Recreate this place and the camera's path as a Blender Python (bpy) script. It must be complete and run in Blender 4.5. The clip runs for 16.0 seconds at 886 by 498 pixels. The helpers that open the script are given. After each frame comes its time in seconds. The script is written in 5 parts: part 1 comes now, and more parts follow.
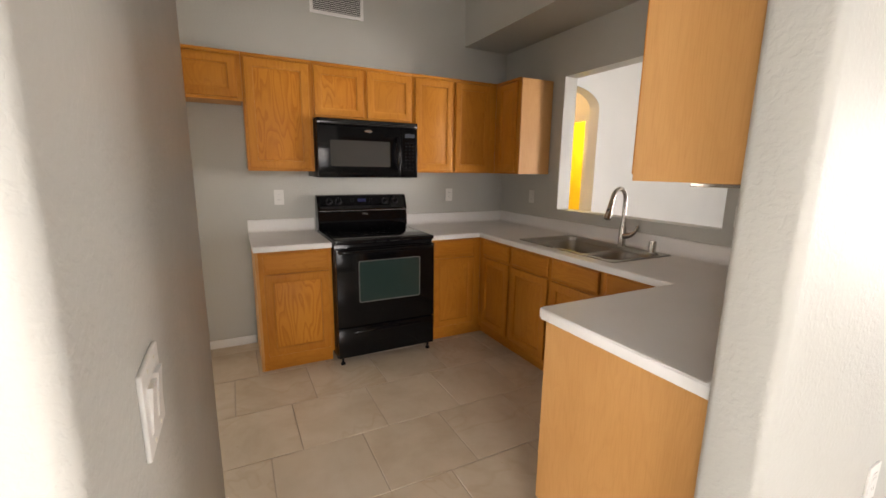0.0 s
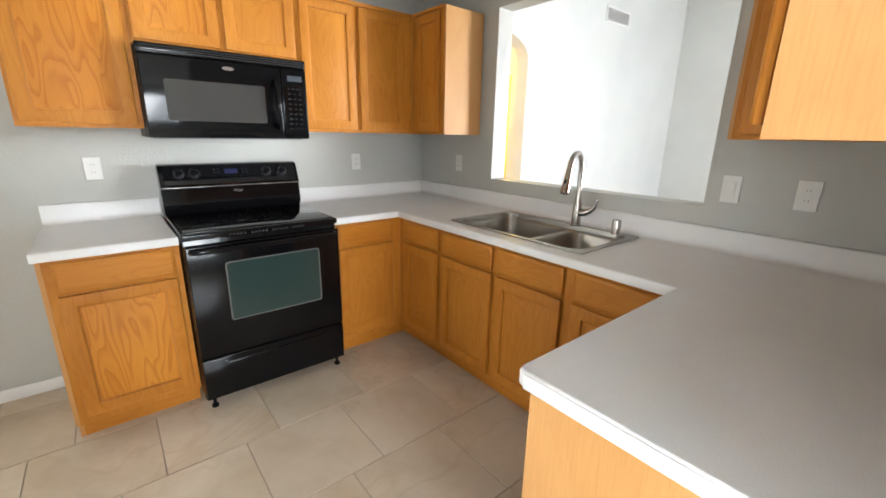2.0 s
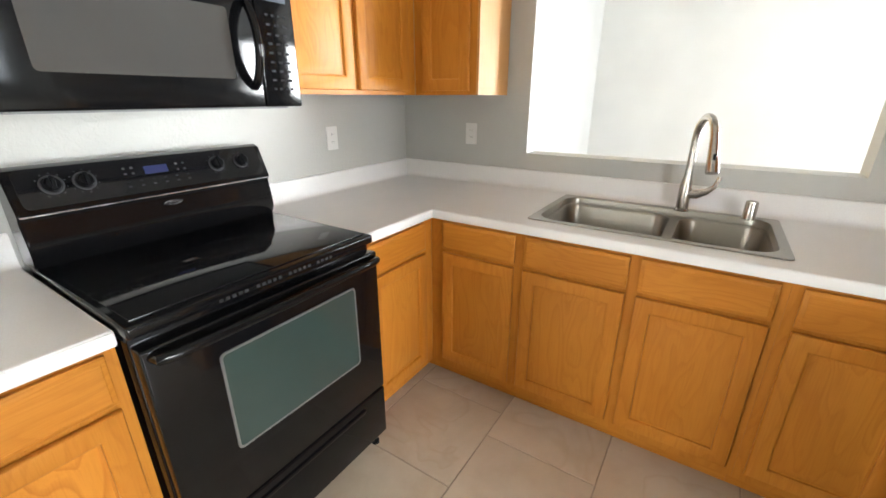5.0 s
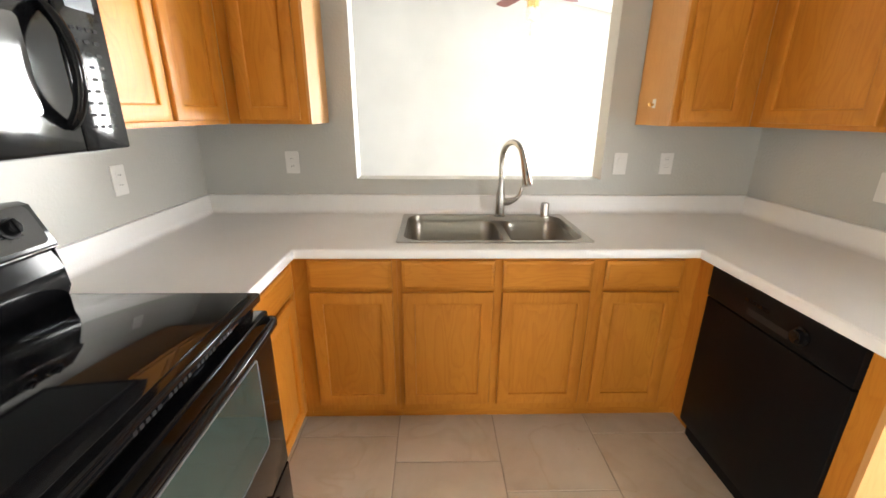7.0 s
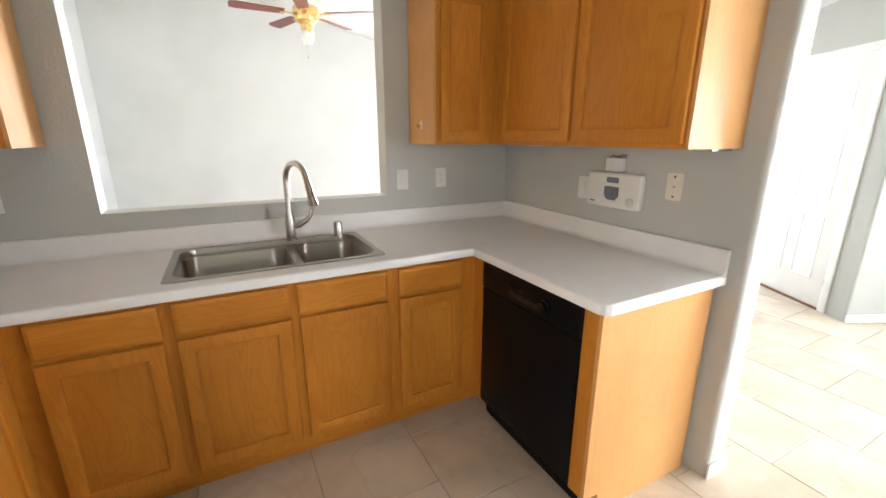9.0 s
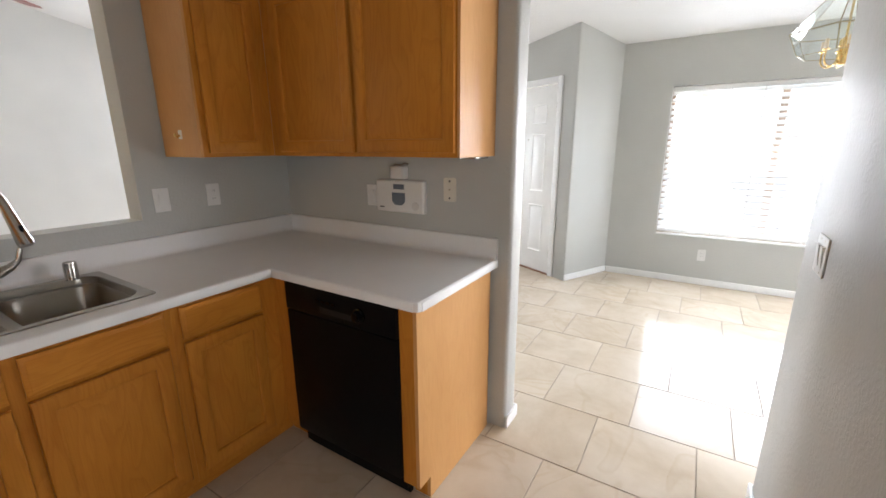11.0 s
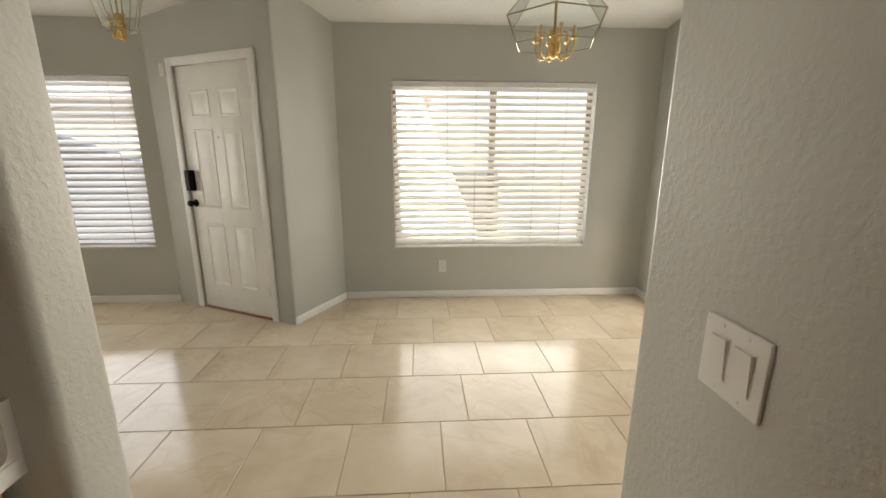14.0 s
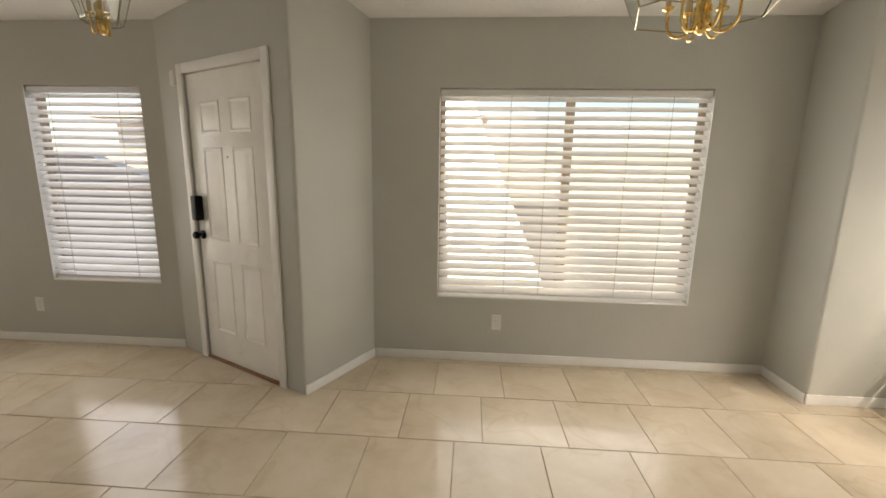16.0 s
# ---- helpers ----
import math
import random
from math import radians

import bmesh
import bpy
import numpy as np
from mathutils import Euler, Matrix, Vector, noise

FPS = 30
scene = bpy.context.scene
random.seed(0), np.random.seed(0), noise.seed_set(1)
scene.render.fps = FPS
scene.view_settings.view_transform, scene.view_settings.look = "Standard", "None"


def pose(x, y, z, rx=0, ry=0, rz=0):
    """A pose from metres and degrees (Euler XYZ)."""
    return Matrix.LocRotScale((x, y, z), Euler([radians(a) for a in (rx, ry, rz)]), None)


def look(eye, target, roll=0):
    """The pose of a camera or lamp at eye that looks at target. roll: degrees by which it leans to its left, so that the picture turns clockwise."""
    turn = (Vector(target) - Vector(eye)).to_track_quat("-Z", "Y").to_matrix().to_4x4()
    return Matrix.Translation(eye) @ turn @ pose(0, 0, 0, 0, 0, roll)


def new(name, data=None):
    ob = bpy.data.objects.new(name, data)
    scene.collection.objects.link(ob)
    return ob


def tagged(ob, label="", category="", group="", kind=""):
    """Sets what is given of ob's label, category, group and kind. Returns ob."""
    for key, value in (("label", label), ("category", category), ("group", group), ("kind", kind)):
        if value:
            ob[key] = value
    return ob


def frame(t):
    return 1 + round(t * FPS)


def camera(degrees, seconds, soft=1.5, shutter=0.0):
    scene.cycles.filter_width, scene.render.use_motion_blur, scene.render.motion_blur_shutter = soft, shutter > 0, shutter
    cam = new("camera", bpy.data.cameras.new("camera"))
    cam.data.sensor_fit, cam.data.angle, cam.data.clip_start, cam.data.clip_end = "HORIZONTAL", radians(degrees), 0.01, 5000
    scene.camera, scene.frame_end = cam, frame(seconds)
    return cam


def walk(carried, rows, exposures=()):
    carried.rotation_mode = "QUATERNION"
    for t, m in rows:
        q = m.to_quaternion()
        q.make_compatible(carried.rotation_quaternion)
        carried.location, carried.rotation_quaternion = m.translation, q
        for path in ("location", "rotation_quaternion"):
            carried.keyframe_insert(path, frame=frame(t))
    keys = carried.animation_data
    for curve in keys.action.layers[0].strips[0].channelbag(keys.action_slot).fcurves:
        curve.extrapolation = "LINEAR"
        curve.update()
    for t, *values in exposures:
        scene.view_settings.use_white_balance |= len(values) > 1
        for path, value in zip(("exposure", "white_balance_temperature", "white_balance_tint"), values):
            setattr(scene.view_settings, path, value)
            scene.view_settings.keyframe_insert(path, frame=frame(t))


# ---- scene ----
cam = camera(94.5, 16.0, soft=1.6)
PATH = [
    (0, (0.053, 0.186, 1.416), (0.948, 1.934, 1.037), 0.8),
    (0.5, (0.136, 0.326, 1.394), (1.178, 1.978, 0.964), 1.0),
    (1, (0.234, 0.51, 1.39), (1.353, 2.099, 0.916), 1.2),
    (1.5, (0.354, 0.676, 1.377), (1.522, 2.219, 0.872), 1.2),
    (2, (0.429, 0.837, 1.391), (1.649, 2.327, 0.853), 1.1),
    (2.5, (0.425, 1.048, 1.391), (1.692, 2.489, 0.828), 0.9),
    (3, (0.412, 1.234, 1.377), (1.721, 2.629, 0.792), 0.5),
    (5.5, (0.387, 2.186, 1.382), (2.076, 3.002, 0.689), 0.3),
    (6, (0.375, 2.324, 1.397), (2.182, 2.859, 0.728), 0.5),
    (6.5, (0.312, 2.44, 1.419), (2.188, 2.681, 0.769), 0.6),
    (7, (0.257, 2.46, 1.442), (2.155, 2.412, 0.814), 0.4),
    (7.5, (0.248, 2.44, 1.428), (2.137, 2.139, 0.842), 0.4),
    (8, (0.233, 2.401, 1.433), (2.08, 1.88, 0.868), 0.5),
    (8.5, (0.214, 2.353, 1.431), (2.007, 1.654, 0.885), 0.3),
    (11, (0.279, 2.417, 1.44), (1.301, 0.769, 0.95), -0.3),
    (11.5, (0.268, 2.287, 1.437), (1.063, 0.518, 0.945), -0.2),
    (12, (0.276, 2.086, 1.427), (0.79, 0.219, 0.927), -0.1),
    (12.5, (0.33, 1.9, 1.428), (0.605, -0.014, 0.919), 0.2),
    (13, (0.402, 1.718, 1.436), (0.487, -0.215, 0.928), -0.0),
    (13.5, (0.406, 1.524, 1.434), (0.366, -0.411, 0.933), 0.3),
    (14, (0.379, 1.306, 1.407), (0.266, -0.635, 0.937), 0.2),
    (14.5, (0.369, 1.108, 1.417), (0.237, -0.835, 0.961), 0.3),
    (15, (0.399, 0.89, 1.406), (0.279, -1.06, 0.98), 0.4),
    (15.5, (0.384, 0.68, 1.403), (0.336, -1.279, 1.003), 0.6),
    (16, (0.382, 0.465, 1.431), (0.509, -1.496, 1.06), 1.0),
]
EXPOSURES = [(0.0, 1.92, 7100, 17), (1.0, 2.4, 6800, 12), (1.5, 2.65, 6350, 10), (3.0, 3.05, 5850, 8), (7.0, 3.38, 6500, 10), (8.7, 3.12, 6150, 10), (11.0, 2.2, 6100, 14), (12.5, 2.08, 6100, 12),
             (13.0, 1.88, 6100, 11), (13.6, 1.5, 6900, 11), (14.0, 1.12, 7700, 11), (14.6, 1.1, 8200, 8), (15.2, 0.98, 8500, 9), (16.0, 0.88, 8000, 14)]
walk(cam, [(t, look(eye, target, roll)) for t, eye, target, roll in PATH], EXPOSURES)

# ---- world and light ----
world = bpy.data.worlds.new("world")
scene.world = world
world.use_nodes = True
wn = world.node_tree.nodes
sky = wn.new("ShaderNodeTexSky")
sky.sky_type, sky.sun_disc = "NISHITA", False
sky.sun_elevation, sky.sun_rotation = radians(47), radians(-40)
wn["Background"].inputs[1].default_value = 0.15
world.node_tree.links.new(sky.outputs[0], wn["Background"].inputs[0])

SUN = bpy.data.lights.new("sun", "SUN")
SUN.energy, SUN.angle, SUN.color = 5.0, radians(0.5), (1.0, 0.95, 0.88)
sun = new("sun", SUN)
sun.matrix_world = look((0, 0, 20), (5.5, -6.5, 11))


def window_light(name, eye, target, w, h, power, color=(0.93, 0.97, 1.0), spread=180):
    lamp = bpy.data.lights.new(name, "AREA")
    lamp.shape, lamp.size, lamp.size_y, lamp.energy, lamp.color = "RECTANGLE", w, h, power, color
    lamp.spread = radians(spread)
    ob = new(name, lamp)
    ob.matrix_world = look(eye, target)
    return ob


# daylight in the window openings, level with the wall
window_light("daylight_dining", (-0.31, -2.515, 1.25), (-0.31, 0, 1.25), 1.82, 1.46, 8, (0.88, 0.95, 1.0))
window_light("skylight_dining", (-0.31, -2.588, 1.25), (-0.31, 0, 1.25), 1.80, 1.42, 8, (0.88, 0.93, 1.0))
window_light("daylight_foyer", (3.26, -2.515, 1.27), (3.26, 0, 1.27), 0.86, 1.44, 4.5)
window_light("skylight_foyer", (3.26, -2.588, 1.27), (3.26, 0, 1.27), 0.84, 1.40, 6, (0.70, 0.79, 1.0))
window_light("daylight_west", (-2.48, -1.06, 1.25), (0, -1.06, 1.25), 1.82, 1.46, 3.5, (0.88, 0.95, 1.0))
window_light("skylight_west", (-2.573, -1.06, 1.25), (0, -1.06, 1.25), 1.80, 1.42, 9)
window_light("daylight_living", (7.13, -1.3, 1.25), (3.2, 2.6, 1.25), 1.9, 2.1, 22, spread=150)
# added narrow beam aimed through the pass-through to brighten the range wall
window_light("pass_through_beam", (7.125, -1.3, 1.25), (2.525, 2.15, 1.50), 1.85, 2.05, 8, (1.0, 0.98, 0.94), 60)
# added fill light for the kitchen, set in an added window out of view
window_light("kitchen_fill", (-1.675, 3.688, 1.12), (-1.675, 0, 1.12), 1.42, 1.95, 9, (1.0, 0.97, 0.91), 170)
# two added narrow beams that brighten the kitchen past the dining opening
window_light("dining_kitchen_beam", (-0.31, -2.512, 1.25), (1.0, 3.0, 0.70), 1.80, 1.42, 5.0, (1.0, 0.98, 0.95), 64)
window_light("west_kitchen_beam", (-2.477, -1.06, 1.25), (2.2, 2.3, 0.80), 1.80, 1.42, 2.2, (1.0, 0.98, 0.96), 64)

hall_bulb = bpy.data.lights.new("hall_bulb", "POINT")
hall_bulb.energy, hall_bulb.color, hall_bulb.shadow_soft_size = 15, (1.0, 0.74, 0.14), 0.06
new("hall_bulb", hall_bulb).location = (4.55, 4.75, 2.25)
# added warm fill light, out of view, that tints the arch jamb
jamb_fill = bpy.data.lights.new("jamb_fill", "POINT")
jamb_fill.energy, jamb_fill.color, jamb_fill.shadow_soft_size = 7.0, (1.0, 0.62, 0.25), 0.08
new("jamb_fill", jamb_fill).location = (3.2, 5.1, 2.30)


# ---- materials ----
class Nodes:
    """Small helper that wires one node material."""

    def __init__(self, name):
        self.mat = bpy.data.materials.new(name)
        self.mat.use_nodes = True
        self.tree = self.mat.node_tree
        self.bsdf = self.tree.nodes["Principled BSDF"]

    def add(self, kind, **values):
        node = self.tree.nodes.new(kind)
        for key, value in values.items():
            node.inputs[key].default_value = value
        return node

    def link(self, a, b):
        self.tree.links.new(a, b)

    def coords(self, scale=(1, 1, 1), generated=False):
        c = self.tree.nodes.new("ShaderNodeTexCoord")
        m = self.add("ShaderNodeMapping", Scale=scale)
        self.link(c.outputs["Object"], m.inputs["Vector"])
        return m.outputs["Vector"]

    def noise(self, vec, scale, detail=3.0, rough=0.55, distortion=0.0):
        n = self.add("ShaderNodeTexNoise", Scale=scale, Detail=detail, Roughness=rough, Distortion=distortion)
        self.link(vec, n.inputs["Vector"])
        return n.outputs["Fac"]

    def ramp(self, fac, stops):
        r = self.tree.nodes.new("ShaderNodeValToRGB")
        els = r.color_ramp.elements
        while len(els) < len(stops):
            els.new(0.5)
        for el, (pos, col) in zip(els, stops):
            el.position, el.color = pos, (*col, 1)
        self.link(fac, r.inputs["Fac"])
        return r.outputs["Color"]

    def mix(self, fac, a, b, kind="MIX"):
        m = self.tree.nodes.new("ShaderNodeMix")
        m.data_type, m.blend_type = "RGBA", kind
        for value, slot in ((fac, 0), (a, 6), (b, 7)):
            if isinstance(value, (int, float)):
                m.inputs[slot].default_value = value
            elif isinstance(value, tuple):
                m.inputs[slot].default_value = (*value, 1)
            else:
                self.link(value, m.inputs[slot])
        return m.outputs[2]

    def bump(self, height, distance, strength=1.0):
        b = self.add("ShaderNodeBump", Distance=distance, Strength=strength)
        self.link(height, b.inputs["Height"])
        self.link(b.outputs["Normal"], self.bsdf.inputs["Normal"])

    def rough(self, fac, low, high):
        m = self.add("ShaderNodeMapRange")
        m.inputs["To Min"].default_value, m.inputs["To Max"].default_value = low, high
        self.link(fac, m.inputs["Value"])
        self.link(m.outputs["Result"], self.bsdf.inputs["Roughness"])

    def base(self, colour):
        if isinstance(colour, tuple):
            self.bsdf.inputs["Base Color"].default_value = (*colour, 1)
        else:
            self.link(colour, self.bsdf.inputs["Base Color"])


def scaled(c, k):
    return tuple(v * k for v in c)


def paint(name, colour, rough=0.5, peel=0.0005, scale=78.0):
    n = Nodes(name)
    v = n.coords()
    big, fine = n.noise(v, 1.3, 2), n.noise(v, scale, 2.5, 0.5, 0.3)
    n.base(n.ramp(big, [(0.3, scaled(colour, 0.95)), (0.7, scaled(colour, 1.04))]))
    n.rough(n.noise(v, 14), rough - 0.06, rough + 0.08)
    n.bsdf.inputs["Specular IOR Level"].default_value = 0.28
    if peel:
        patch = n.ramp(n.noise(v, 7.0, 3, 0.6), [(0.32, (0.25, 0.25, 0.25)), (0.62, (1, 1, 1))])
        n.bump(n.mix(1.0, n.ramp(fine, [(0.42, (0, 0, 0)), (0.62, (1, 1, 1))]), patch, "MULTIPLY"), peel)
    return n.mat


def plain(name, colour, rough=0.4, metal=0.0, grain=0.0, spec=0.5, coat=0.0):
    n = Nodes(name)
    v = n.coords()
    f = n.noise(v, 35, 4)
    n.base(n.ramp(n.noise(v, 6, 3), [(0.3, scaled(colour, 0.965)), (0.7, scaled(colour, 1.025))]))
    n.rough(f, max(0.02, rough - 0.04), rough + 0.06)
    n.bsdf.inputs["Metallic"].default_value = metal
    n.bsdf.inputs["Specular IOR Level"].default_value = spec
    n.bsdf.inputs["Coat Weight"].default_value = coat
    if grain:
        n.bump(n.noise(v, 400, 2), grain)
    return n.mat


def oak(name, along, dark=1.0, figure=1.0, low=(0.43, 0.158, 0.017), high=(0.56, 0.232, 0.032)):
    """Honey oak with the grain along x, y or z."""
    n = Nodes(name)
    info = n.tree.nodes.new("ShaderNodeObjectInfo")
    c = n.tree.nodes.new("ShaderNodeTexCoord")
    off = n.add("ShaderNodeVectorMath")
    off.operation = "MULTIPLY_ADD"
    n.link(info.outputs["Random"], off.inputs[0])
    off.inputs[1].default_value = (7.0, 11.0, 5.0)
    n.link(c.outputs["Object"], off.inputs[2])

    def stretched(k):
        m = n.add("ShaderNodeMapping", Scale=tuple(1.0 if a == along else k for a in "xyz"))
        n.link(off.outputs[0], m.inputs["Vector"])
        return m.outputs["Vector"]

    rings = n.noise(stretched(4.5), 2.3, 1.5, 0.4, 0.5)
    band = n.add("ShaderNodeMath")
    band.operation = "MULTIPLY"
    n.link(rings, band.inputs[0])
    band.inputs[1].default_value = 9.0
    wave = n.add("ShaderNodeMath")
    wave.operation = "FRACT"
    n.link(band.outputs[0], wave.inputs[0])
    pores = n.noise(stretched(28), 9, 3, 0.6)
    tone = n.noise(stretched(2), 1.6, 2)
    honey = n.ramp(tone, [(0.25, scaled(low, dark)), (0.75, scaled(high, dark))])
    lines = n.ramp(wave.outputs[0], [(0.0, (1, 1, 1)), (0.40, (1, 1, 1)), (0.88, (0.70, 0.54, 0.36)), (1.0, (1, 1, 1))])
    grainy = n.mix(min(1.0, 0.27 * figure), honey, lines, "MULTIPLY")
    fleck = n.ramp(pores, [(0.36, (0.72, 0.62, 0.5)), (0.52, (1, 1, 1))])
    n.base(n.mix(0.22, grainy, fleck, "MULTIPLY"))
    n.rough(pores, 0.36, 0.50)
    n.bsdf.inputs["Specular IOR Level"].default_value = 0.20
    n.bump(pores, 0.0004, 0.6)
    return n.mat


def tile_material():
    n = Nodes("marble_tile")
    info = n.tree.nodes.new("ShaderNodeObjectInfo")
    c = n.tree.nodes.new("ShaderNodeTexCoord")
    off = n.add("ShaderNodeVectorMath")
    off.operation = "MULTIPLY_ADD"
    n.link(info.outputs["Random"], off.inputs[0])
    off.inputs[1].default_value = (17.0, 23.0, 3.0)
    n.link(c.outputs["Object"], off.inputs[2])
    v = off.outputs[0]
    cloud = n.noise(v, 2.4, 5, 0.6, 0.3)
    vein = n.noise(v, 1.5, 3, 0.6, 0.7)
    col = n.ramp(cloud, [(0.3, (0.53, 0.435, 0.325)), (0.52, (0.63, 0.54, 0.425)), (0.75, (0.70, 0.62, 0.515))])
    vcol = n.ramp(vein, [(0.44, (1, 1, 1)), (0.47, (0.88, 0.83, 0.76)), (0.485, (1, 1, 1))])
    tint = n.ramp(info.outputs["Random"], [(0.0, (0.93, 0.92, 0.90)), (1.0, (1.0, 0.99, 0.97))])
    spots = n.ramp(n.noise(v, 30, 3, 0.7), [(0.24, (0.72, 0.6, 0.48)), (0.28, (1, 1, 1))])
    n.base(n.mix(1.0, n.mix(0.7, n.mix(0.5, col, vcol, "MULTIPLY"), spots, "MULTIPLY"), tint, "MULTIPLY"))
    n.rough(n.noise(v, 6, 5), 0.07, 0.21)
    n.bsdf.inputs["Specular IOR Level"].default_value = 0.25
    n.bump(n.noise(v, 5, 3), 0.0006, 0.5)
    return n.mat


def laminate():
    n = Nodes("grey_laminate")
    v = n.coords()
    speck = n.noise(v, 260, 2, 0.6)
    n.base(n.mix(0.5, n.ramp(n.noise(v, 2.5, 3), [(0.3, (0.76, 0.75, 0.735)), (0.7, (0.81, 0.80, 0.79))]),
                 n.ramp(speck, [(0.35, (0.9, 0.89, 0.88)), (0.6, (1.0, 1.0, 1.0))]), "MULTIPLY"))
    n.rough(n.noise(v, 18, 4), 0.26, 0.38)
    n.bump(speck, 0.0002, 0.5)
    return n.mat


def brushed(name, colour, rough, along=(1, 40, 40)):
    n = Nodes(name)
    f = n.noise(n.coords(along), 12, 4)
    n.base(n.ramp(f, [(0.3, scaled(colour, 0.88)), (0.7, colour)]))
    n.rough(f, rough - 0.06, rough + 0.08)
    n.bsdf.inputs["Metallic"].default_value = 1.0
    return n.mat


def glass(name, colour=(0.95, 0.98, 0.97), rough=0.0):
    n = Nodes(name)
    n.base(colour)
    n.bsdf.inputs["Transmission Weight"].default_value = 1.0
    n.bsdf.inputs["Roughness"].default_value = rough
    n.bsdf.inputs["IOR"].default_value = 1.45
    return n.mat


def blind_material():
    n = Nodes("white_blind")
    v = n.coords((1, 8, 8))
    col = n.ramp(n.noise(v, 6, 3), [(0.3, (0.77, 0.76, 0.73)), (0.7, (0.83, 0.82, 0.79))])
    n.base(col)
    n.bsdf.inputs["Roughness"].default_value = 0.42
    thin = n.add("ShaderNodeBsdfTranslucent")
    n.link(col, thin.inputs["Color"])
    both = n.add("ShaderNodeMixShader", Fac=0.5)
    n.link(n.bsdf.outputs[0], both.inputs[1])
    n.link(thin.outputs[0], both.inputs[2])
    n.link(both.outputs[0], n.tree.nodes["Material Output"].inputs["Surface"])
    return n.mat


def glow(name, colour, strength):
    n = Nodes(name)
    n.base(scaled(colour, 0.2))
    n.bsdf.inputs["Emission Color"].default_value = (*colour, 1)
    n.bsdf.inputs["Emission Strength"].default_value = strength
    return n.mat


GREY = paint("grey_wall_paint", (0.472, 0.470, 0.438), 0.44, 0.0006, 74)
WHITE_WALL = paint("pale_living_room_paint", (0.74, 0.74, 0.725))
CEIL = paint("white_ceiling_paint", (0.80, 0.79, 0.77), 0.7, 0.0018, 60)
TRIM = plain("white_trim_paint", (0.80, 0.79, 0.77), 0.35)
DOOR_WHITE = plain("white_door_paint", (0.88, 0.87, 0.84), 0.28)
OAK = oak("oak_upright", "z")
# darker oak: stain plus the shade of door edges, put into the colour
OAK_EDGE = oak("oak_edge_stain_and_shade", "z", 0.36)
OAK_X = oak("oak_level", "x")
OAK_FIG = oak("oak_cathedral", "z", 1.14, 2.3)
OAK_SIDE = oak("oak_veneer", "z", 1.0, 0.35, (0.53, 0.27, 0.092), (0.61, 0.335, 0.128))
TILE = tile_material()
GROUT = plain("grout", (0.40, 0.335, 0.265), 0.8)
TOP = laminate()
BLACK = plain("black_enamel", (0.004, 0.004, 0.0045), 0.09, spec=0.24)
BLACK_MATT = plain("black_plastic", (0.0045, 0.0045, 0.005), 0.34, grain=0.0002, spec=0.10)
BLACK_GLASS = plain("black_glass", (0.006, 0.006, 0.007), 0.05, spec=0.6)
OVEN_GLASS = plain("dark_green_oven_glass", (0.024, 0.042, 0.038), 0.04, spec=0.7)
MW_GLASS = plain("grey_microwave_window", (0.05, 0.05, 0.048), 0.07, spec=0.4)
BADGE = brushed("badge_silver", (0.75, 0.75, 0.76), 0.25)
GREY_MARK = plain("grey_marking", (0.04, 0.04, 0.042), 0.6, spec=0.08)
FAINT_KEY = plain("faint_key", (0.018, 0.018, 0.019), 0.6, spec=0.08)
BLUE_LCD = glow("blue_display", (0.02, 0.04, 0.26), 0.008)
STEEL = brushed("brushed_stainless", (0.38, 0.36, 0.32), 0.29)
NICKEL = brushed("brushed_nickel", (0.46, 0.43, 0.395), 0.24, (40, 40, 1))
WHITE_PLASTIC = plain("white_plastic", (0.70, 0.69, 0.66), 0.35)
ALMOND = plain("almond_plastic", (0.70, 0.66, 0.56), 0.35)
DARK_SLOT = plain("dark_slot", (0.005, 0.005, 0.005), 0.7)
GREY_LCD = plain("grey_display", (0.13, 0.15, 0.18), 0.25)
BRASS = brushed("polished_brass", (0.85, 0.60, 0.24), 0.16)
OLD_BRASS = brushed("dark_brass", (0.32, 0.27, 0.16), 0.3)
GLASS = glass("window_glass")
LAMP_GLASS = glass("bevelled_lamp_glass", (0.95, 0.985, 0.975))
BLIND = blind_material()
CORD = plain("grey_blind_cord", (0.42, 0.40, 0.37), 0.7)
WIN_FRAME = plain("tan_window_frame", (0.42, 0.33, 0.25), 0.5)
CANDLE = plain("candle_sleeve", (0.55, 0.42, 0.26), 0.4)
THRESH = plain("wooden_threshold", (0.26, 0.11, 0.05), 0.45)
FAN_WOOD = plain("cherry_fan_blade", (0.20, 0.045, 0.035), 0.35)
FROST = plain("frosted_shade", (0.85, 0.85, 0.82), 0.3)
# warm lamplight is put into this wall's base colour
YELLOW = plain("lamplight_yellow_paint", (0.80, 0.60, 0.08), 0.6)
STUCCO = paint("outdoor_stucco", (0.62, 0.55, 0.47), 0.8, 0.004, 30)
GRAVEL = paint("outdoor_ground", (0.52, 0.47, 0.40), 0.9, 0.006, 40)
PALE_STUCCO = paint("pale_painted_stucco", (0.80, 0.77, 0.77), 0.8, 0.003, 30)
ROOF = paint("roof_tile", (0.58, 0.51, 0.46), 0.8, 0.006, 12)


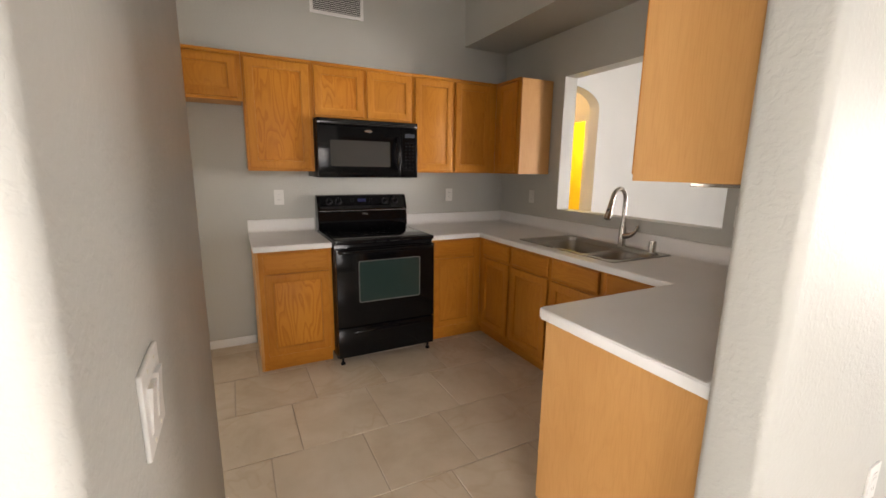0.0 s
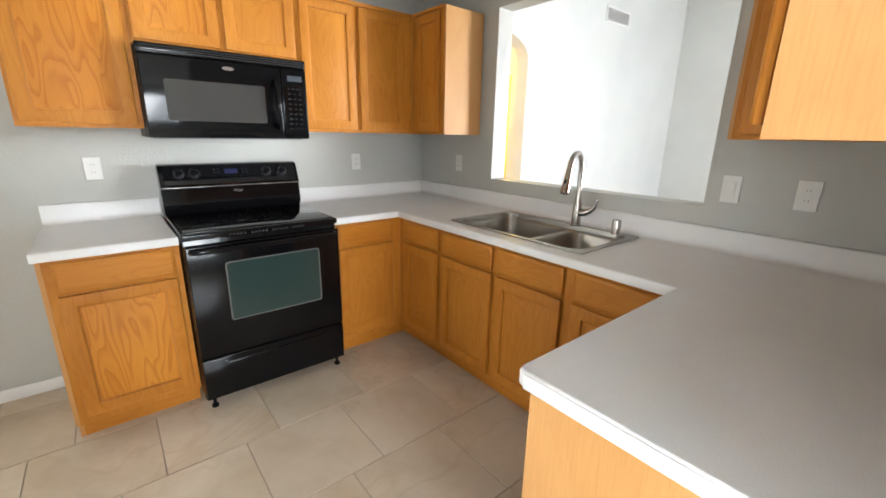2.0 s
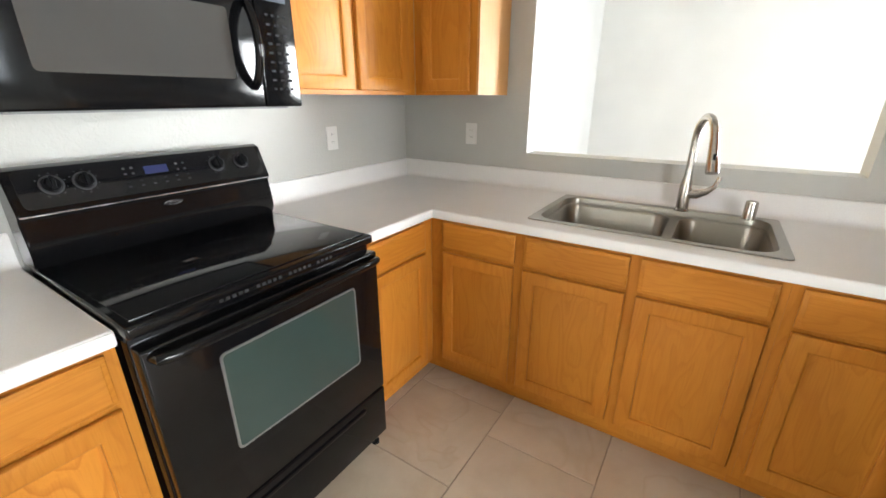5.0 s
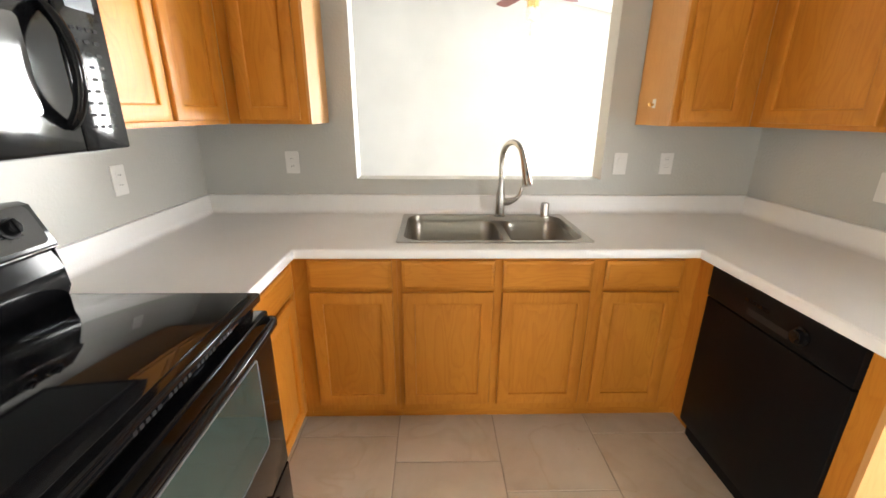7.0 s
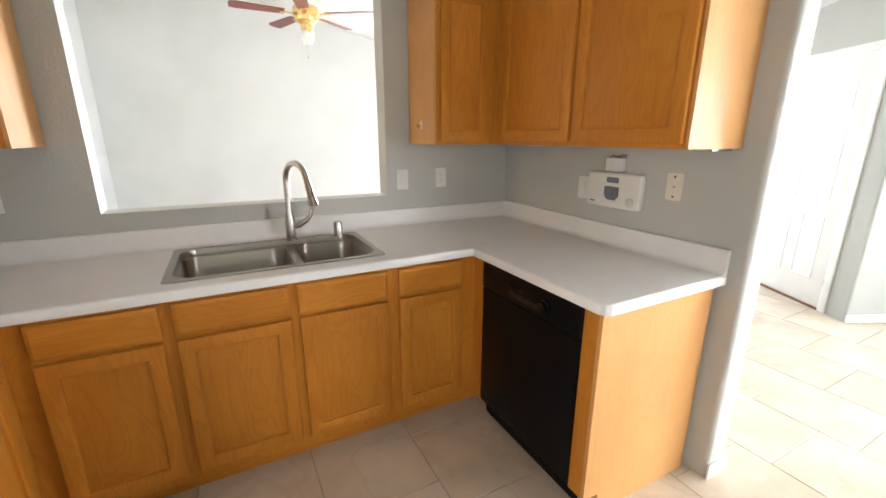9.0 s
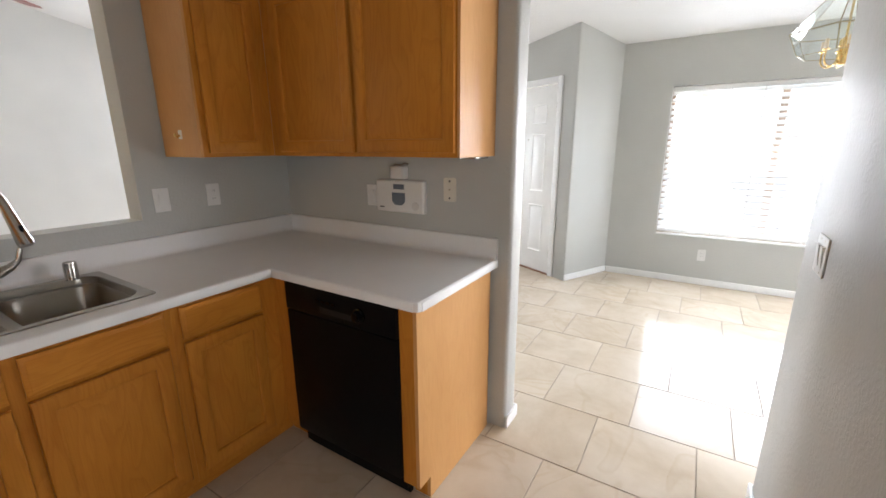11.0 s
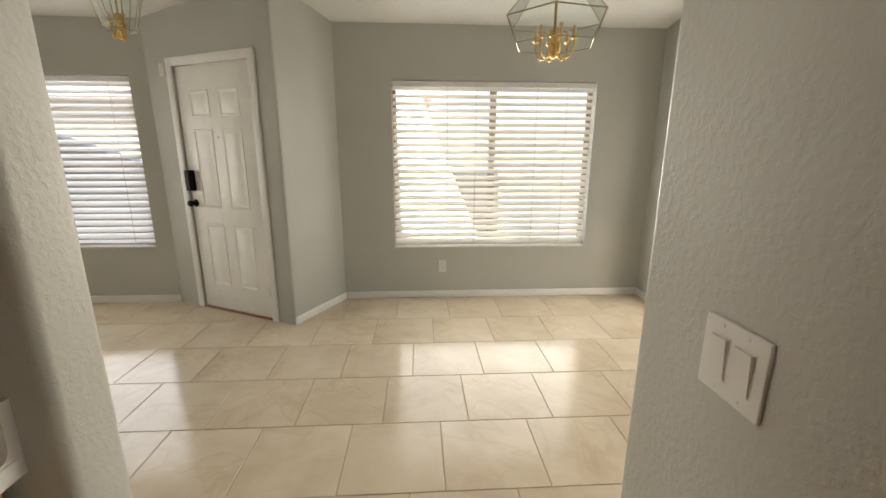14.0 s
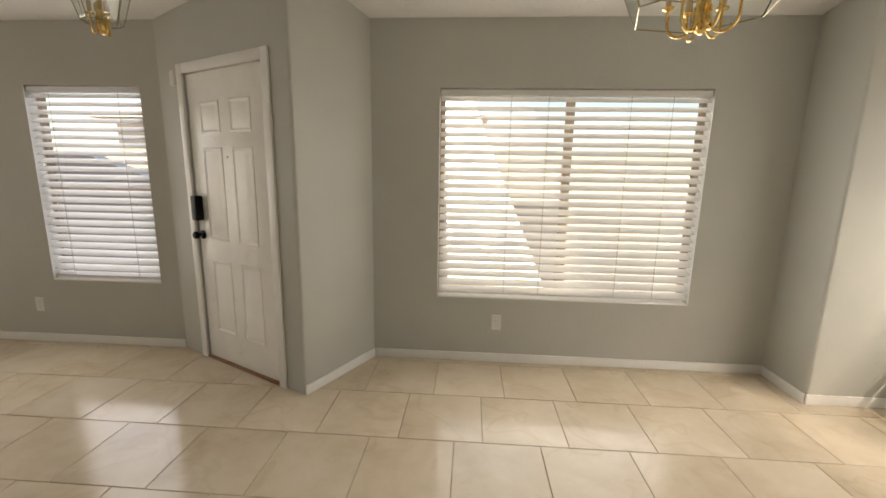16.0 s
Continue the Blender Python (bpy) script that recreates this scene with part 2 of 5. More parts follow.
# ---- mesh helpers ----
def box(bm, x0, x1, y0, y1, z0, z1, bevel=0.0, segments=2):
    x0, x1, y0, y1, z0, z1 = min(x0, x1), max(x0, x1), min(y0, y1), max(y0, y1), min(z0, z1), max(z0, z1)
    m = Matrix.Translation(((x0 + x1) / 2, (y0 + y1) / 2, (z0 + z1) / 2)) @ Matrix.Diagonal((x1 - x0, y1 - y0, z1 - z0, 1))
    verts = bmesh.ops.create_cube(bm, size=1.0, matrix=m)["verts"]
    if bevel:
        edges = list({e for v in verts for e in v.link_edges})
        bmesh.ops.bevel(bm, geom=edges, offset=bevel, segments=segments, affect="EDGES", profile=0.5)
    return verts


def boxes(*items):
    bm = bmesh.new()
    for item in items:
        box(bm, *item)
    return bm


def tube(bm, a, b, r0, r1=None, sides=16, caps=True):
    a, b = Vector(a), Vector(b)
    turn = (b - a).to_track_quat("Z", "Y").to_matrix().to_4x4()
    m = Matrix.Translation((a + b) / 2) @ turn
    bmesh.ops.create_cone(bm, cap_ends=caps, segments=sides, radius1=r0, radius2=r0 if r1 is None else r1, depth=(b - a).length, matrix=m)


def lathe(bm, profile, centre=(0, 0, 0), sides=24):
    """A turned shape round z: profile of (radius, height)."""
    rings = []
    for r, z in profile:
        rings.append([bm.verts.new((centre[0] + r * math.cos(2 * math.pi * k / sides), centre[1] + r * math.sin(2 * math.pi * k / sides), centre[2] + z)) for k in range(sides)])
    for lo, hi in zip(rings, rings[1:]):
        for k in range(sides):
            bm.faces.new((lo[k], lo[(k + 1) % sides], hi[(k + 1) % sides], hi[k]))
    bm.faces.new(rings[0][::-1])
    bm.faces.new(rings[-1])


def sweep(bm, points, radii, sides=14):
    """A round bar along points; radii: one, or one for each point."""
    pts = [Vector(p) for p in points]
    radii = radii if isinstance(radii, (list, tuple)) else [radii] * len(pts)
    rings, side = [], None
    for k, p in enumerate(pts):
        way = (pts[min(k + 1, len(pts) - 1)] - pts[max(k - 1, 0)]).normalized()
        if side is None:
            side = way.orthogonal().normalized()
        side = (side - way * side.dot(way)).normalized()
        up = way.cross(side)
        rings.append([bm.verts.new(p + radii[k] * (math.cos(2 * math.pi * a / sides) * side + math.sin(2 * math.pi * a / sides) * up)) for a in range(sides)])
    for lo, hi in zip(rings, rings[1:]):
        for k in range(sides):
            bm.faces.new((lo[k], lo[(k + 1) % sides], hi[(k + 1) % sides], hi[k]))
    bm.faces.new(rings[0][::-1])
    bm.faces.new(rings[-1])


def rounded(x0, x1, y0, y1, r, n=6):
    pts = []
    for cx, cy, a in ((x1 - r, y1 - r, 0), (x0 + r, y1 - r, 90), (x0 + r, y0 + r, 180), (x1 - r, y0 + r, 270)):
        for k in range(n + 1):
            t = radians(a + 90 * k / n)
            pts.append((cx + r * math.cos(t), cy + r * math.sin(t)))
    return pts


def loft(bm, rings, close_last=True, close_first=False):
    """Skin closed loops of equal length."""
    loops = [[bm.verts.new(p) for p in ring] for ring in rings]
    for lo, hi in zip(loops, loops[1:]):
        for k in range(len(lo)):
            bm.faces.new((lo[k], lo[(k + 1) % len(lo)], hi[(k + 1) % len(lo)], hi[k]))
    if close_last:
        bm.faces.new(loops[-1])
    if close_first:
        bm.faces.new(loops[0][::-1])


def plate(outer, holes, z0, z1, bevel=0.0):
    """A flat slab with rounded edges and holes, as a mesh."""
    c = bpy.data.curves.new("outline", "CURVE")
    c.dimensions, c.fill_mode, c.extrude, c.bevel_depth, c.bevel_resolution = "2D", "BOTH", (z1 - z0) / 2 - bevel, bevel, 2
    for loop, inset in [(outer, bevel)] + [(hole, bevel) for hole in holes]:
        sp = c.splines.new("POLY")
        sp.points.add(len(loop) - 1)
        for p, (x, y) in zip(sp.points, loop):
            p.co = (x, y, 0, 1)
        sp.use_cyclic_u = True
    c.offset = -bevel
    ob = bpy.data.objects.new("outline", c)
    me = bpy.data.meshes.new_from_object(ob)
    bpy.data.objects.remove(ob)
    me.transform(Matrix.Translation((0, 0, (z0 + z1) / 2)))
    return me


def finish(me, material, smooth=True):
    me.materials.clear()
    me.materials.append(material)
    if smooth:
        me.polygons.foreach_set("use_smooth", [True] * len(me.polygons))
        me.set_sharp_from_angle(angle=radians(32))
    me.update()
    return me


def mesh(name, bm, material, smooth=True):
    bmesh.ops.recalc_face_normals(bm, faces=bm.faces)
    me = bpy.data.meshes.new(name)
    bm.to_mesh(me)
    bm.free()
    return finish(me, material, smooth)


def part(name, bm, material, parent, label="", m=None):
    me = bm if isinstance(bm, bpy.types.Mesh) else mesh(name, bm, material)
    if isinstance(bm, bpy.types.Mesh) and not me.materials:
        finish(me, material)
    ob = new(name, me)
    ob.parent = parent
    if m is not None:
        ob.matrix_basis = m
    return tagged(ob, label)


def thing(name, m, label, category, group=""):
    ob = new(name)
    ob.empty_display_size = 0.1
    ob.matrix_basis = m
    return tagged(ob, label, category, group)


def solid(name, bm, material, label, category, m=None, kind=""):
    me = bm if isinstance(bm, bpy.types.Mesh) else mesh(name, bm, material)
    if not me.materials:
        finish(me, material)
    ob = new(name, me)
    if m is not None:
        ob.matrix_basis = m
    return tagged(ob, label, category, kind=kind)


def structure(name, bm, material, label, category, m=None):
    return solid(name, bm, material, label, category, m, "structure")


# ---- plan ----
WIN_Y, WEST_X, PILLAR_X, PILLAR_Y = -2.505, -2.49, -1.80, -2.10
RANGE_Y, SINK_X, NEAR_Y, STUB_S, STUB_X = 3.702, 2.525, 0.676, 0.545, 0.984
LEFT_X, LEFT_S, LEFT_N = -0.066, 0.550, 1.90
EAST_X, LIVING_N = 7.15, 3.72
DOOR_A, DOOR_B = Vector((1.405, -1.890)), Vector((2.64, -2.505))


def ceiling_z(y):
    return 2.445 + 0.195 * (y + 2.50)


def wall_boxes(items, bevel=0.0):
    """Boxes whose tops at None run up to the sloping ceiling."""
    bm = bmesh.new()
    for x0, x1, y0, y1, z0, z1 in items:
        verts = box(bm, x0, x1, y0, y1, z0, 9.0 if z1 is None else z1)
        for v in verts:
            if v.co.z > 8:
                v.co.z = ceiling_z(v.co.y) + 0.03
    return bm


def bullnosed(x0, x1, y0, y1, corners, r=0.02):
    """A wall standing to the sloping ceiling, with chosen upright corners rounded."""
    bm = bmesh.new()
    verts = box(bm, x0, x1, y0, y1, 0, 9.0)
    edges = [e for e in bm.edges if abs(e.verts[0].co.z - e.verts[1].co.z) > 1 and
             any(abs(e.verts[0].co.x - cx) < 0.01 and abs(e.verts[0].co.y - cy) < 0.01 for cx, cy in corners)]
    bmesh.ops.bevel(bm, geom=edges, offset=r, segments=5, affect="EDGES", profile=0.5)
    for v in bm.verts:
        if v.co.z > 8:
            v.co.z = ceiling_z(v.co.y) + 0.03
    return bm


# ---- structure ----
structure("floor", boxes((WEST_X - 0.2, EAST_X + 0.2, -2.85, 6.2, -0.12, -0.004)), GROUT, "tan grout bed under polished floor tiles", "floor")

bm = bmesh.new()
lo, hi = -2.85, 6.2
ring = [(WEST_X - 0.2, lo), (EAST_X + 0.2, lo), (EAST_X + 0.2, hi), (WEST_X - 0.2, hi)]
loft(bm, [[(x, y, ceiling_z(y)) for x, y in ring], [(x, y, ceiling_z(y) + 0.12) for x, y in ring]], True, True)
structure("ceiling", bm, CEIL, "white sloping vaulted ceiling with light texture", "ceiling")

# opening of the added window, out of view, that holds the fill light
ADDED_WIN = (-2.40, -0.95, 0.12, 2.12)
structure("wall_range", wall_boxes([(WEST_X - 0.16, ADDED_WIN[0], RANGE_Y, RANGE_Y + 0.13, 0, None), (ADDED_WIN[1], SINK_X + 0.12, RANGE_Y, RANGE_Y + 0.13, 0, None),
                                    (ADDED_WIN[0], ADDED_WIN[1], RANGE_Y, RANGE_Y + 0.13, 0, ADDED_WIN[2]), (ADDED_WIN[0], ADDED_WIN[1], RANGE_Y, RANGE_Y + 0.13, ADDED_WIN[3], None)]), GREY, "grey painted kitchen wall behind the range", "wall")
PASS = (1.527, 2.878, 1.098, 2.172)
structure("wall_sink", wall_boxes([
    (SINK_X, SINK_X + 0.13, NEAR_Y, PASS[0], 0, None), (SINK_X, SINK_X + 0.13, PASS[1], RANGE_Y, 0, None),
    (SINK_X, SINK_X + 0.13, PASS[0], PASS[1], 0, PASS[2]), (SINK_X, SINK_X + 0.13, PASS[0], PASS[1], PASS[3], None)]),
    GREY, "grey painted wall with an open pass-through", "wall")
structure("wall_near", bullnosed(STUB_X, SINK_X + 0.13, STUB_S, NEAR_Y, [(STUB_X, STUB_S), (STUB_X, NEAR_Y)], 0.022), GREY, "grey textured kitchen wall with rounded end", "wall")
structure("wall_left", bullnosed(WEST_X, LEFT_X, LEFT_S, LEFT_N, [(LEFT_X, LEFT_S), (LEFT_X, LEFT_N)], 0.022), GREY, "grey orange-peel textured wall with rounded corners", "wall")
structure("soffit", wall_boxes([(2.05, SINK_X, NEAR_Y, RANGE_Y, 2.523, None)]), GREY, "grey boxed soffit above the sink wall", "soffit")


def wall_with_window(name, axis, a0, a1, face, thick, openings, label):
    """A wall along x or y with window openings (a0, a1, z0, z1) cut through."""
    spans, items = sorted(openings), []
    edges = [a0] + [v for o in spans for v in o[:2]] + [a1]
    for lo_, hi_ in zip(edges[::2], edges[1::2]):
        items.append((lo_, hi_, 0, None))
    for o0, o1, z0, z1 in spans:
        items += [(o0, o1, 0, z0), (o0, o1, z1, None)]
    made = []
    for p, q, z0, z1 in items:
        made.append((p, q, face, face + thick, z0, z1) if axis == "x" else (face, face + thick, p, q, z0, z1))
    return structure(name, wall_boxes(made), GREY, label, "wall")


DINING_WIN, FOYER_WIN = (-1.216, 0.613, 0.500, 2.000), (2.797, 3.70, 0.525, 2.008)
WEST_WIN, LIVING_WIN = (-1.985, -0.14, 0.50, 2.0), (-2.3, -0.35, 0.15, 2.3)
wall_with_window("wall_dining_south", "x", PILLAR_X, 1.10, WIN_Y, -0.16, [DINING_WIN], "grey painted dining wall with a wide window")
wall_with_window("wall_foyer_south", "x", DOOR_B.x, EAST_X + 0.12, WIN_Y, -0.16, [FOYER_WIN], "grey painted entry wall with a tall window")
wall_with_window("wall_west", "y", PILLAR_Y - 0.2, RANGE_Y, WEST_X, -0.16, [WEST_WIN], "grey painted dining wall with a side window")
wall_with_window("wall_east", "y", WIN_Y - 0.16, LIVING_N + 0.12, EAST_X, 0.14, [LIVING_WIN], "pale living room wall")
bpy.data.objects["wall_east"].data.materials[0] = WHITE_WALL
structure("wall_pillar", bullnosed(WEST_X - 0.16, PILLAR_X, WIN_Y - 0.16, PILLAR_Y, [(PILLAR_X, PILLAR_Y)]), GREY, "grey painted corner pillar of the dining room", "wall")
structure("bulkhead", boxes((WEST_X, PILLAR_X, PILLAR_Y, LEFT_S, 2.415, 3.2)), CEIL, "white lowered ceiling strip by the side window", "bulkhead")

# living room north wall with an arched hall opening, and the hall behind it
bm = bmesh.new()
arch = [(2.87, 0.0), (2.87, 2.12)] + [(3.35 - 0.48 * math.cos(radians(a)), 2.12 + 0.22 * math.sin(radians(a))) for a in range(15, 180, 15)] + [(3.83, 2.12), (3.83, 0.0)]
outline = [(SINK_X + 0.12, 0.0), *arch, (EAST_X, 0.0), (EAST_X, ceiling_z(LIVING_N) + 0.03), (SINK_X + 0.12, ceiling_z(LIVING_N) + 0.03)]
front = [bm.verts.new((x, LIVING_N, z)) for x, z in outline]
face = bm.faces.new(front)
out = bmesh.ops.extrude_face_region(bm, geom=[face])
bmesh.ops.translate(bm, vec=(0, 0.14, 0), verts=[g for g in out["geom"] if isinstance(g, bmesh.types.BMVert)])
structure("wall_living_north", bm, WHITE_WALL, "pale living room wall with an arched hall opening", "wall")
structure("wall_hall_west", wall_boxes([(2.50, SINK_X + 0.12, LIVING_N + 0.14, 6.0, 0, None)]), WHITE_WALL, "pale hall wall", "wall")
structure("wall_hall_east", wall_boxes([(4.1, 4.22, LIVING_N + 0.14, 4.18, 0, None), (4.1, 4.22, 4.99, 6.0, 0, None), (4.1, 4.22, 4.18, 4.99, 2.06, None)]), WHITE_WALL, "pale hall wall", "wall")
structure("wall_hall_end", wall_boxes([(2.50, 5.4, 5.6, 5.72, 0, None)]), WHITE_WALL, "pale wall at the end of the hall", "wall")
structure("wall_side_room", wall_boxes([(5.2, 5.32, LIVING_N + 0.14, 5.6, 0, None)]), YELLOW, "wall of a small room off the hall, lamplight yellow in its paint", "wall")

# angled entry: the door wall and the short wall square to it
along = (DOOR_B - DOOR_A).normalized()
ANGLE = math.degrees(math.atan2(along.y, along.x))
ENTRY = pose(DOOR_A.x, DOOR_A.y, 0, 0, 0, ANGLE)
ENTRY_W = (DOOR_B - DOOR_A).length
DOOR0, DOOR1, DOOR_H = 0.226, 1.069, 2.060


def raised_to_ceiling(bm, m):
    inv = m.inverted()
    for v in bm.verts:
        if v.co.z > 8:
            v.co.z = ceiling_z((m @ v.co).y) + 0.03
    return bm


bm = bmesh.new()
box(bm, 0.0205, DOOR0, -0.14, 0, 0, 9)
box(bm, DOOR1, ENTRY_W + 0.05, -0.14, 0, 0, 9)
box(bm, DOOR0, DOOR1, -0.14, 0, DOOR_H, 9)
structure("wall_entry", raised_to_ceiling(bm, ENTRY), GREY, "grey painted angled wall round the front door", "wall", ENTRY)
corner = DOOR_A + Vector((along.y, -along.x)) * ((WIN_Y - DOOR_A.y) / -along.x)
back = corner - DOOR_A
SIDE = pose(DOOR_A.x, DOOR_A.y, 0, 0, 0, math.degrees(math.atan2(back.y, back.x)))
bm = bmesh.new()
box(bm, 0, back.length + 0.06, 0.0, 0.02, 0, 9)
edges = [e for e in bm.edges if abs(e.verts[0].co.z - e.verts[1].co.z) > 1 and abs(e.verts[0].co.x) < 0.001 and e.verts[0].co.y < 0.01]
bmesh.ops.bevel(bm, geom=edges, offset=0.018, segments=5, affect="EDGES", profile=0.5)
structure("wall_entry_side", raised_to_ceiling(bm, SIDE), GREY, "grey painted short wall beside the entry", "wall", SIDE)


# baseboards
def baseboard(p, q, h=0.068, t=0.012):
    p, q = Vector(p), Vector(q)
    m = pose(p.x, p.y, 0, 0, 0, math.degrees(math.atan2((q - p).y, (q - p).x)))
    bm = bmesh.new()
    box(bm, 0, (q - p).length, 0, t, 0, h, 0.004)
    structure("baseboard", bm, TRIM, "white painted baseboard along the wall", "baseboard", m)


for p, q in (((PILLAR_X, WIN_Y), (1.085, WIN_Y)), ((PILLAR_X, PILLAR_Y), (PILLAR_X, WIN_Y)), ((WEST_X, PILLAR_Y), (PILLAR_X, PILLAR_Y)),
             ((WEST_X, LEFT_S), (WEST_X, PILLAR_Y)), ((DOOR_B.x, WIN_Y), (EAST_X, WIN_Y)), ((SINK_X, STUB_S), (STUB_X, STUB_S)),
             ((STUB_X, STUB_S - 0.012), (STUB_X, NEAR_Y)), ((LEFT_X, LEFT_N), (LEFT_X, LEFT_S - 0.012)), ((LEFT_X, LEFT_S), (WEST_X, LEFT_S)),
             ((0.14, RANGE_Y), (WEST_X, RANGE_Y)), ((WEST_X, LEFT_N), (LEFT_X, LEFT_N)), (corner, DOOR_A)):
    baseboard(p, q)


# ---- kitchen cabinets ----
def framed_panel(w, h, t=0.022, rail=0.052):
    """A door's frame: outer edge eased, inner edge moulded; the panel is a mesh of its own."""
    bm = bmesh.new()

    def rect(inset, y):
        return [(inset, y, inset), (w - inset, y, inset), (w - inset, y, h - inset), (inset, y, h - inset)]

    loft(bm, [rect(rail + 0.012, 0.0), rect(0.008, 0.0), rect(0.006, -0.003), rect(0.0, -0.006), rect(0.0, -t + 0.006), rect(0.003, -t + 0.002), rect(0.009, -t), rect(rail - 0.005, -t), rect(rail + 0.002, -t + 0.004),
              rect(rail + 0.003, -t + 0.0115), rect(rail + 0.012, -t + 0.012)], False, False)
    stain_and_shade(bm, rail, t)
    return bm


def stain_and_shade(bm, rail=9.0, t=0.022):
    """Dark stain and painted-in shade on the routed edges and in the groove round the panel."""
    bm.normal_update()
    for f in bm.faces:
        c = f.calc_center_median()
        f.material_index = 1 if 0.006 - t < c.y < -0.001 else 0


def centre_panel(w, h, t=0.022, rail=0.052, raised=True):
    bm = bmesh.new()

    def rect(inset, y):
        return [(inset, y, inset), (w - inset, y, inset), (w - inset, y, h - inset), (inset, y, h - inset)]

    lift = -t + (0.0045 if raised else 0.008)
    loft(bm, [rect(rail + 0.006, -0.003), rect(rail + 0.006, -t + 0.0118), rect(rail + 0.012, -t + 0.0118), rect(rail + 0.036, lift)], True, True)
    return bm


def cabinet_door(parent, x, z, w, h, y=0.0, figured=False, raised=True):
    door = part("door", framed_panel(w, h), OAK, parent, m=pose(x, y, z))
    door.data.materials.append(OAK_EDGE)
    part("panel", centre_panel(w, h, raised=raised), OAK_FIG if figured else OAK, door, "raised oak panel with arched grain" if figured else "")
    return door


def drawer(parent, x, z, w, h, y=0.0):
    bm = bmesh.new()

    def rect(inset, yy):
        return [(inset, yy, inset), (w - inset, yy, inset), (w - inset, yy, h - inset), (inset, yy, h - inset)]

    loft(bm, [rect(0.008, 0), rect(0.006, -0.003), rect(0, -0.006), rect(0, -0.0145), rect(0.004, -0.0175), rect(0.010, -0.0195), rect(0.014, -0.022)], True, True)
    stain_and_shade(bm)
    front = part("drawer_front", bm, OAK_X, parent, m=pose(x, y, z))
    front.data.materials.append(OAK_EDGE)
    return front


def face_frame(w, z0, z1, gaps, rail=0.03):
    """Stiles and rails in front of a carcass; gaps: openings (x0, x1, z0, z1)."""
    xs = sorted({0.0, w, *[g[0] for g in gaps], *[g[1] for g in gaps]})
    zs = sorted({z0, z1, *[g[2] for g in gaps], *[g[3] for g in gaps]})
    bm = bmesh.new()
    for x0, x1 in zip(xs, xs[1:]):
        run = None
        for za, zb in zip(zs, zs[1:]):
            mid = ((x0 + x1) / 2, (za + zb) / 2)
            open_ = any(g[0] < mid[0] < g[1] and g[2] < mid[1] < g[3] for g in gaps)
            if not open_:
                if run and abs(run[1] - za) < 1e-6:
                    run[1] = zb
                else:
                    if run:
                        box(bm, x0, x1, 0, 0.019, *run)
                    run = [za, zb]
        if run:
            box(bm, x0, x1, 0, 0.019, *run)
    return bm


BASE_TOP = 0.872


def base_cabinet(name, m, w, fronts, label, depth=0.60, end_left=False, end_right=False, hollow=False):
    """fronts: (x, width, figured) of drawer-over-door pairs."""
    cab = thing(name, m, label, "cabinet", "kitchen base cabinets")
    if hollow:
        shell = boxes((0.004, 0.02, 0.0195, depth, 0.102, BASE_TOP - 0.004), (w - 0.02, w - 0.004, 0.0195, depth, 0.102, BASE_TOP - 0.004), (0.02, w - 0.02, 0.0195, depth, 0.102, 0.118), (0.02, w - 0.02, depth - 0.012, depth, 0.118, BASE_TOP - 0.004))
    else:
        shell = boxes((0.004, w - 0.004, 0.0195, depth, 0.102, BASE_TOP - 0.004), (0.004, w - 0.004, 0.088, depth, 0.0, 0.102))
    part("body", shell, OAK_SIDE, cab)
    part("toe_kick", boxes((0, w, 0.076, 0.0875, 0.0, 0.1015)), OAK_X, cab)
    gaps = []
    for x, fw, _ in fronts:
        gaps += [(x + 0.012, x + fw - 0.012, 0.16, 0.69), (x + 0.012, x + fw - 0.012, 0.745, 0.845)]
    part("face_frame", face_frame(w, 0.1, BASE_TOP, gaps), OAK, cab)
    for x, fw, fig in fronts:
        cabinet_door(cab, x, 0.142, fw, 0.573, figured=fig)
        drawer(cab, x, 0.732, fw, 0.126)
    for flag, x in ((end_left, -0.0165), (end_right, w + 0.0005)):
        if flag:
            part("side_panel", boxes((x, x + 0.016, 0.0, depth, 0.102, BASE_TOP - 0.002), (x, x + 0.016, 0.076, depth, 0.0, 0.102)), OAK_SIDE, cab, "pale oak veneer side panel")
    return cab


def upper_cabinet(m, w, z0, z1, doors, label, depth=0.31, ends=(), figured=()):
    """doors: (x, width)."""
    cab = thing("wall_cabinet", m, label, "cabinet", "kitchen wall cabinets")
    part("body", boxes((0.004, w - 0.004, 0.0195, depth, z0 + 0.012, z1)), OAK_SIDE, cab)
    part("face_frame", face_frame(w, z0, z1, [(x + 0.012, x + dw - 0.012, z0 + 0.035, z1 - 0.035) for x, dw in doors]), OAK, cab)
    part("crown_strip", boxes((0, w, -0.012, 0.0, z1 - 0.016, z1 + 0.006, 0.003)), OAK_X, cab)
    for k, (x, dw) in enumerate(doors):
        cabinet_door(cab, x, z0 + 0.018, dw, z1 - z0 - 0.042, figured=k in figured)
    for x in ends:
        part("side_panel", boxes((x, x + 0.012, 0.0, depth, z0, z1)), OAK_SIDE, cab, "pale oak veneer side panel")
    return cab


FRONT_Y, FRONT_X, FRONT_N = 3.056, 1.876, 1.315
base_cabinet("base_cabinet", pose(0.165, FRONT_Y, 0), 0.475, [(0.03, 0.42, True)], "honey oak base cabinet with one drawer and door", end_left=True)
base_cabinet("base_cabinet", pose(1.414, FRONT_Y, 0), 0.461, [(0.022, 0.37, False)], "honey oak corner base cabinet beside the range")
base_cabinet("base_cabinet", pose(FRONT_X, 3.056, 0, 0, 0, -90), 0.442, [(0.069, 0.353, False)], "honey oak base cabinet in the inner corner")
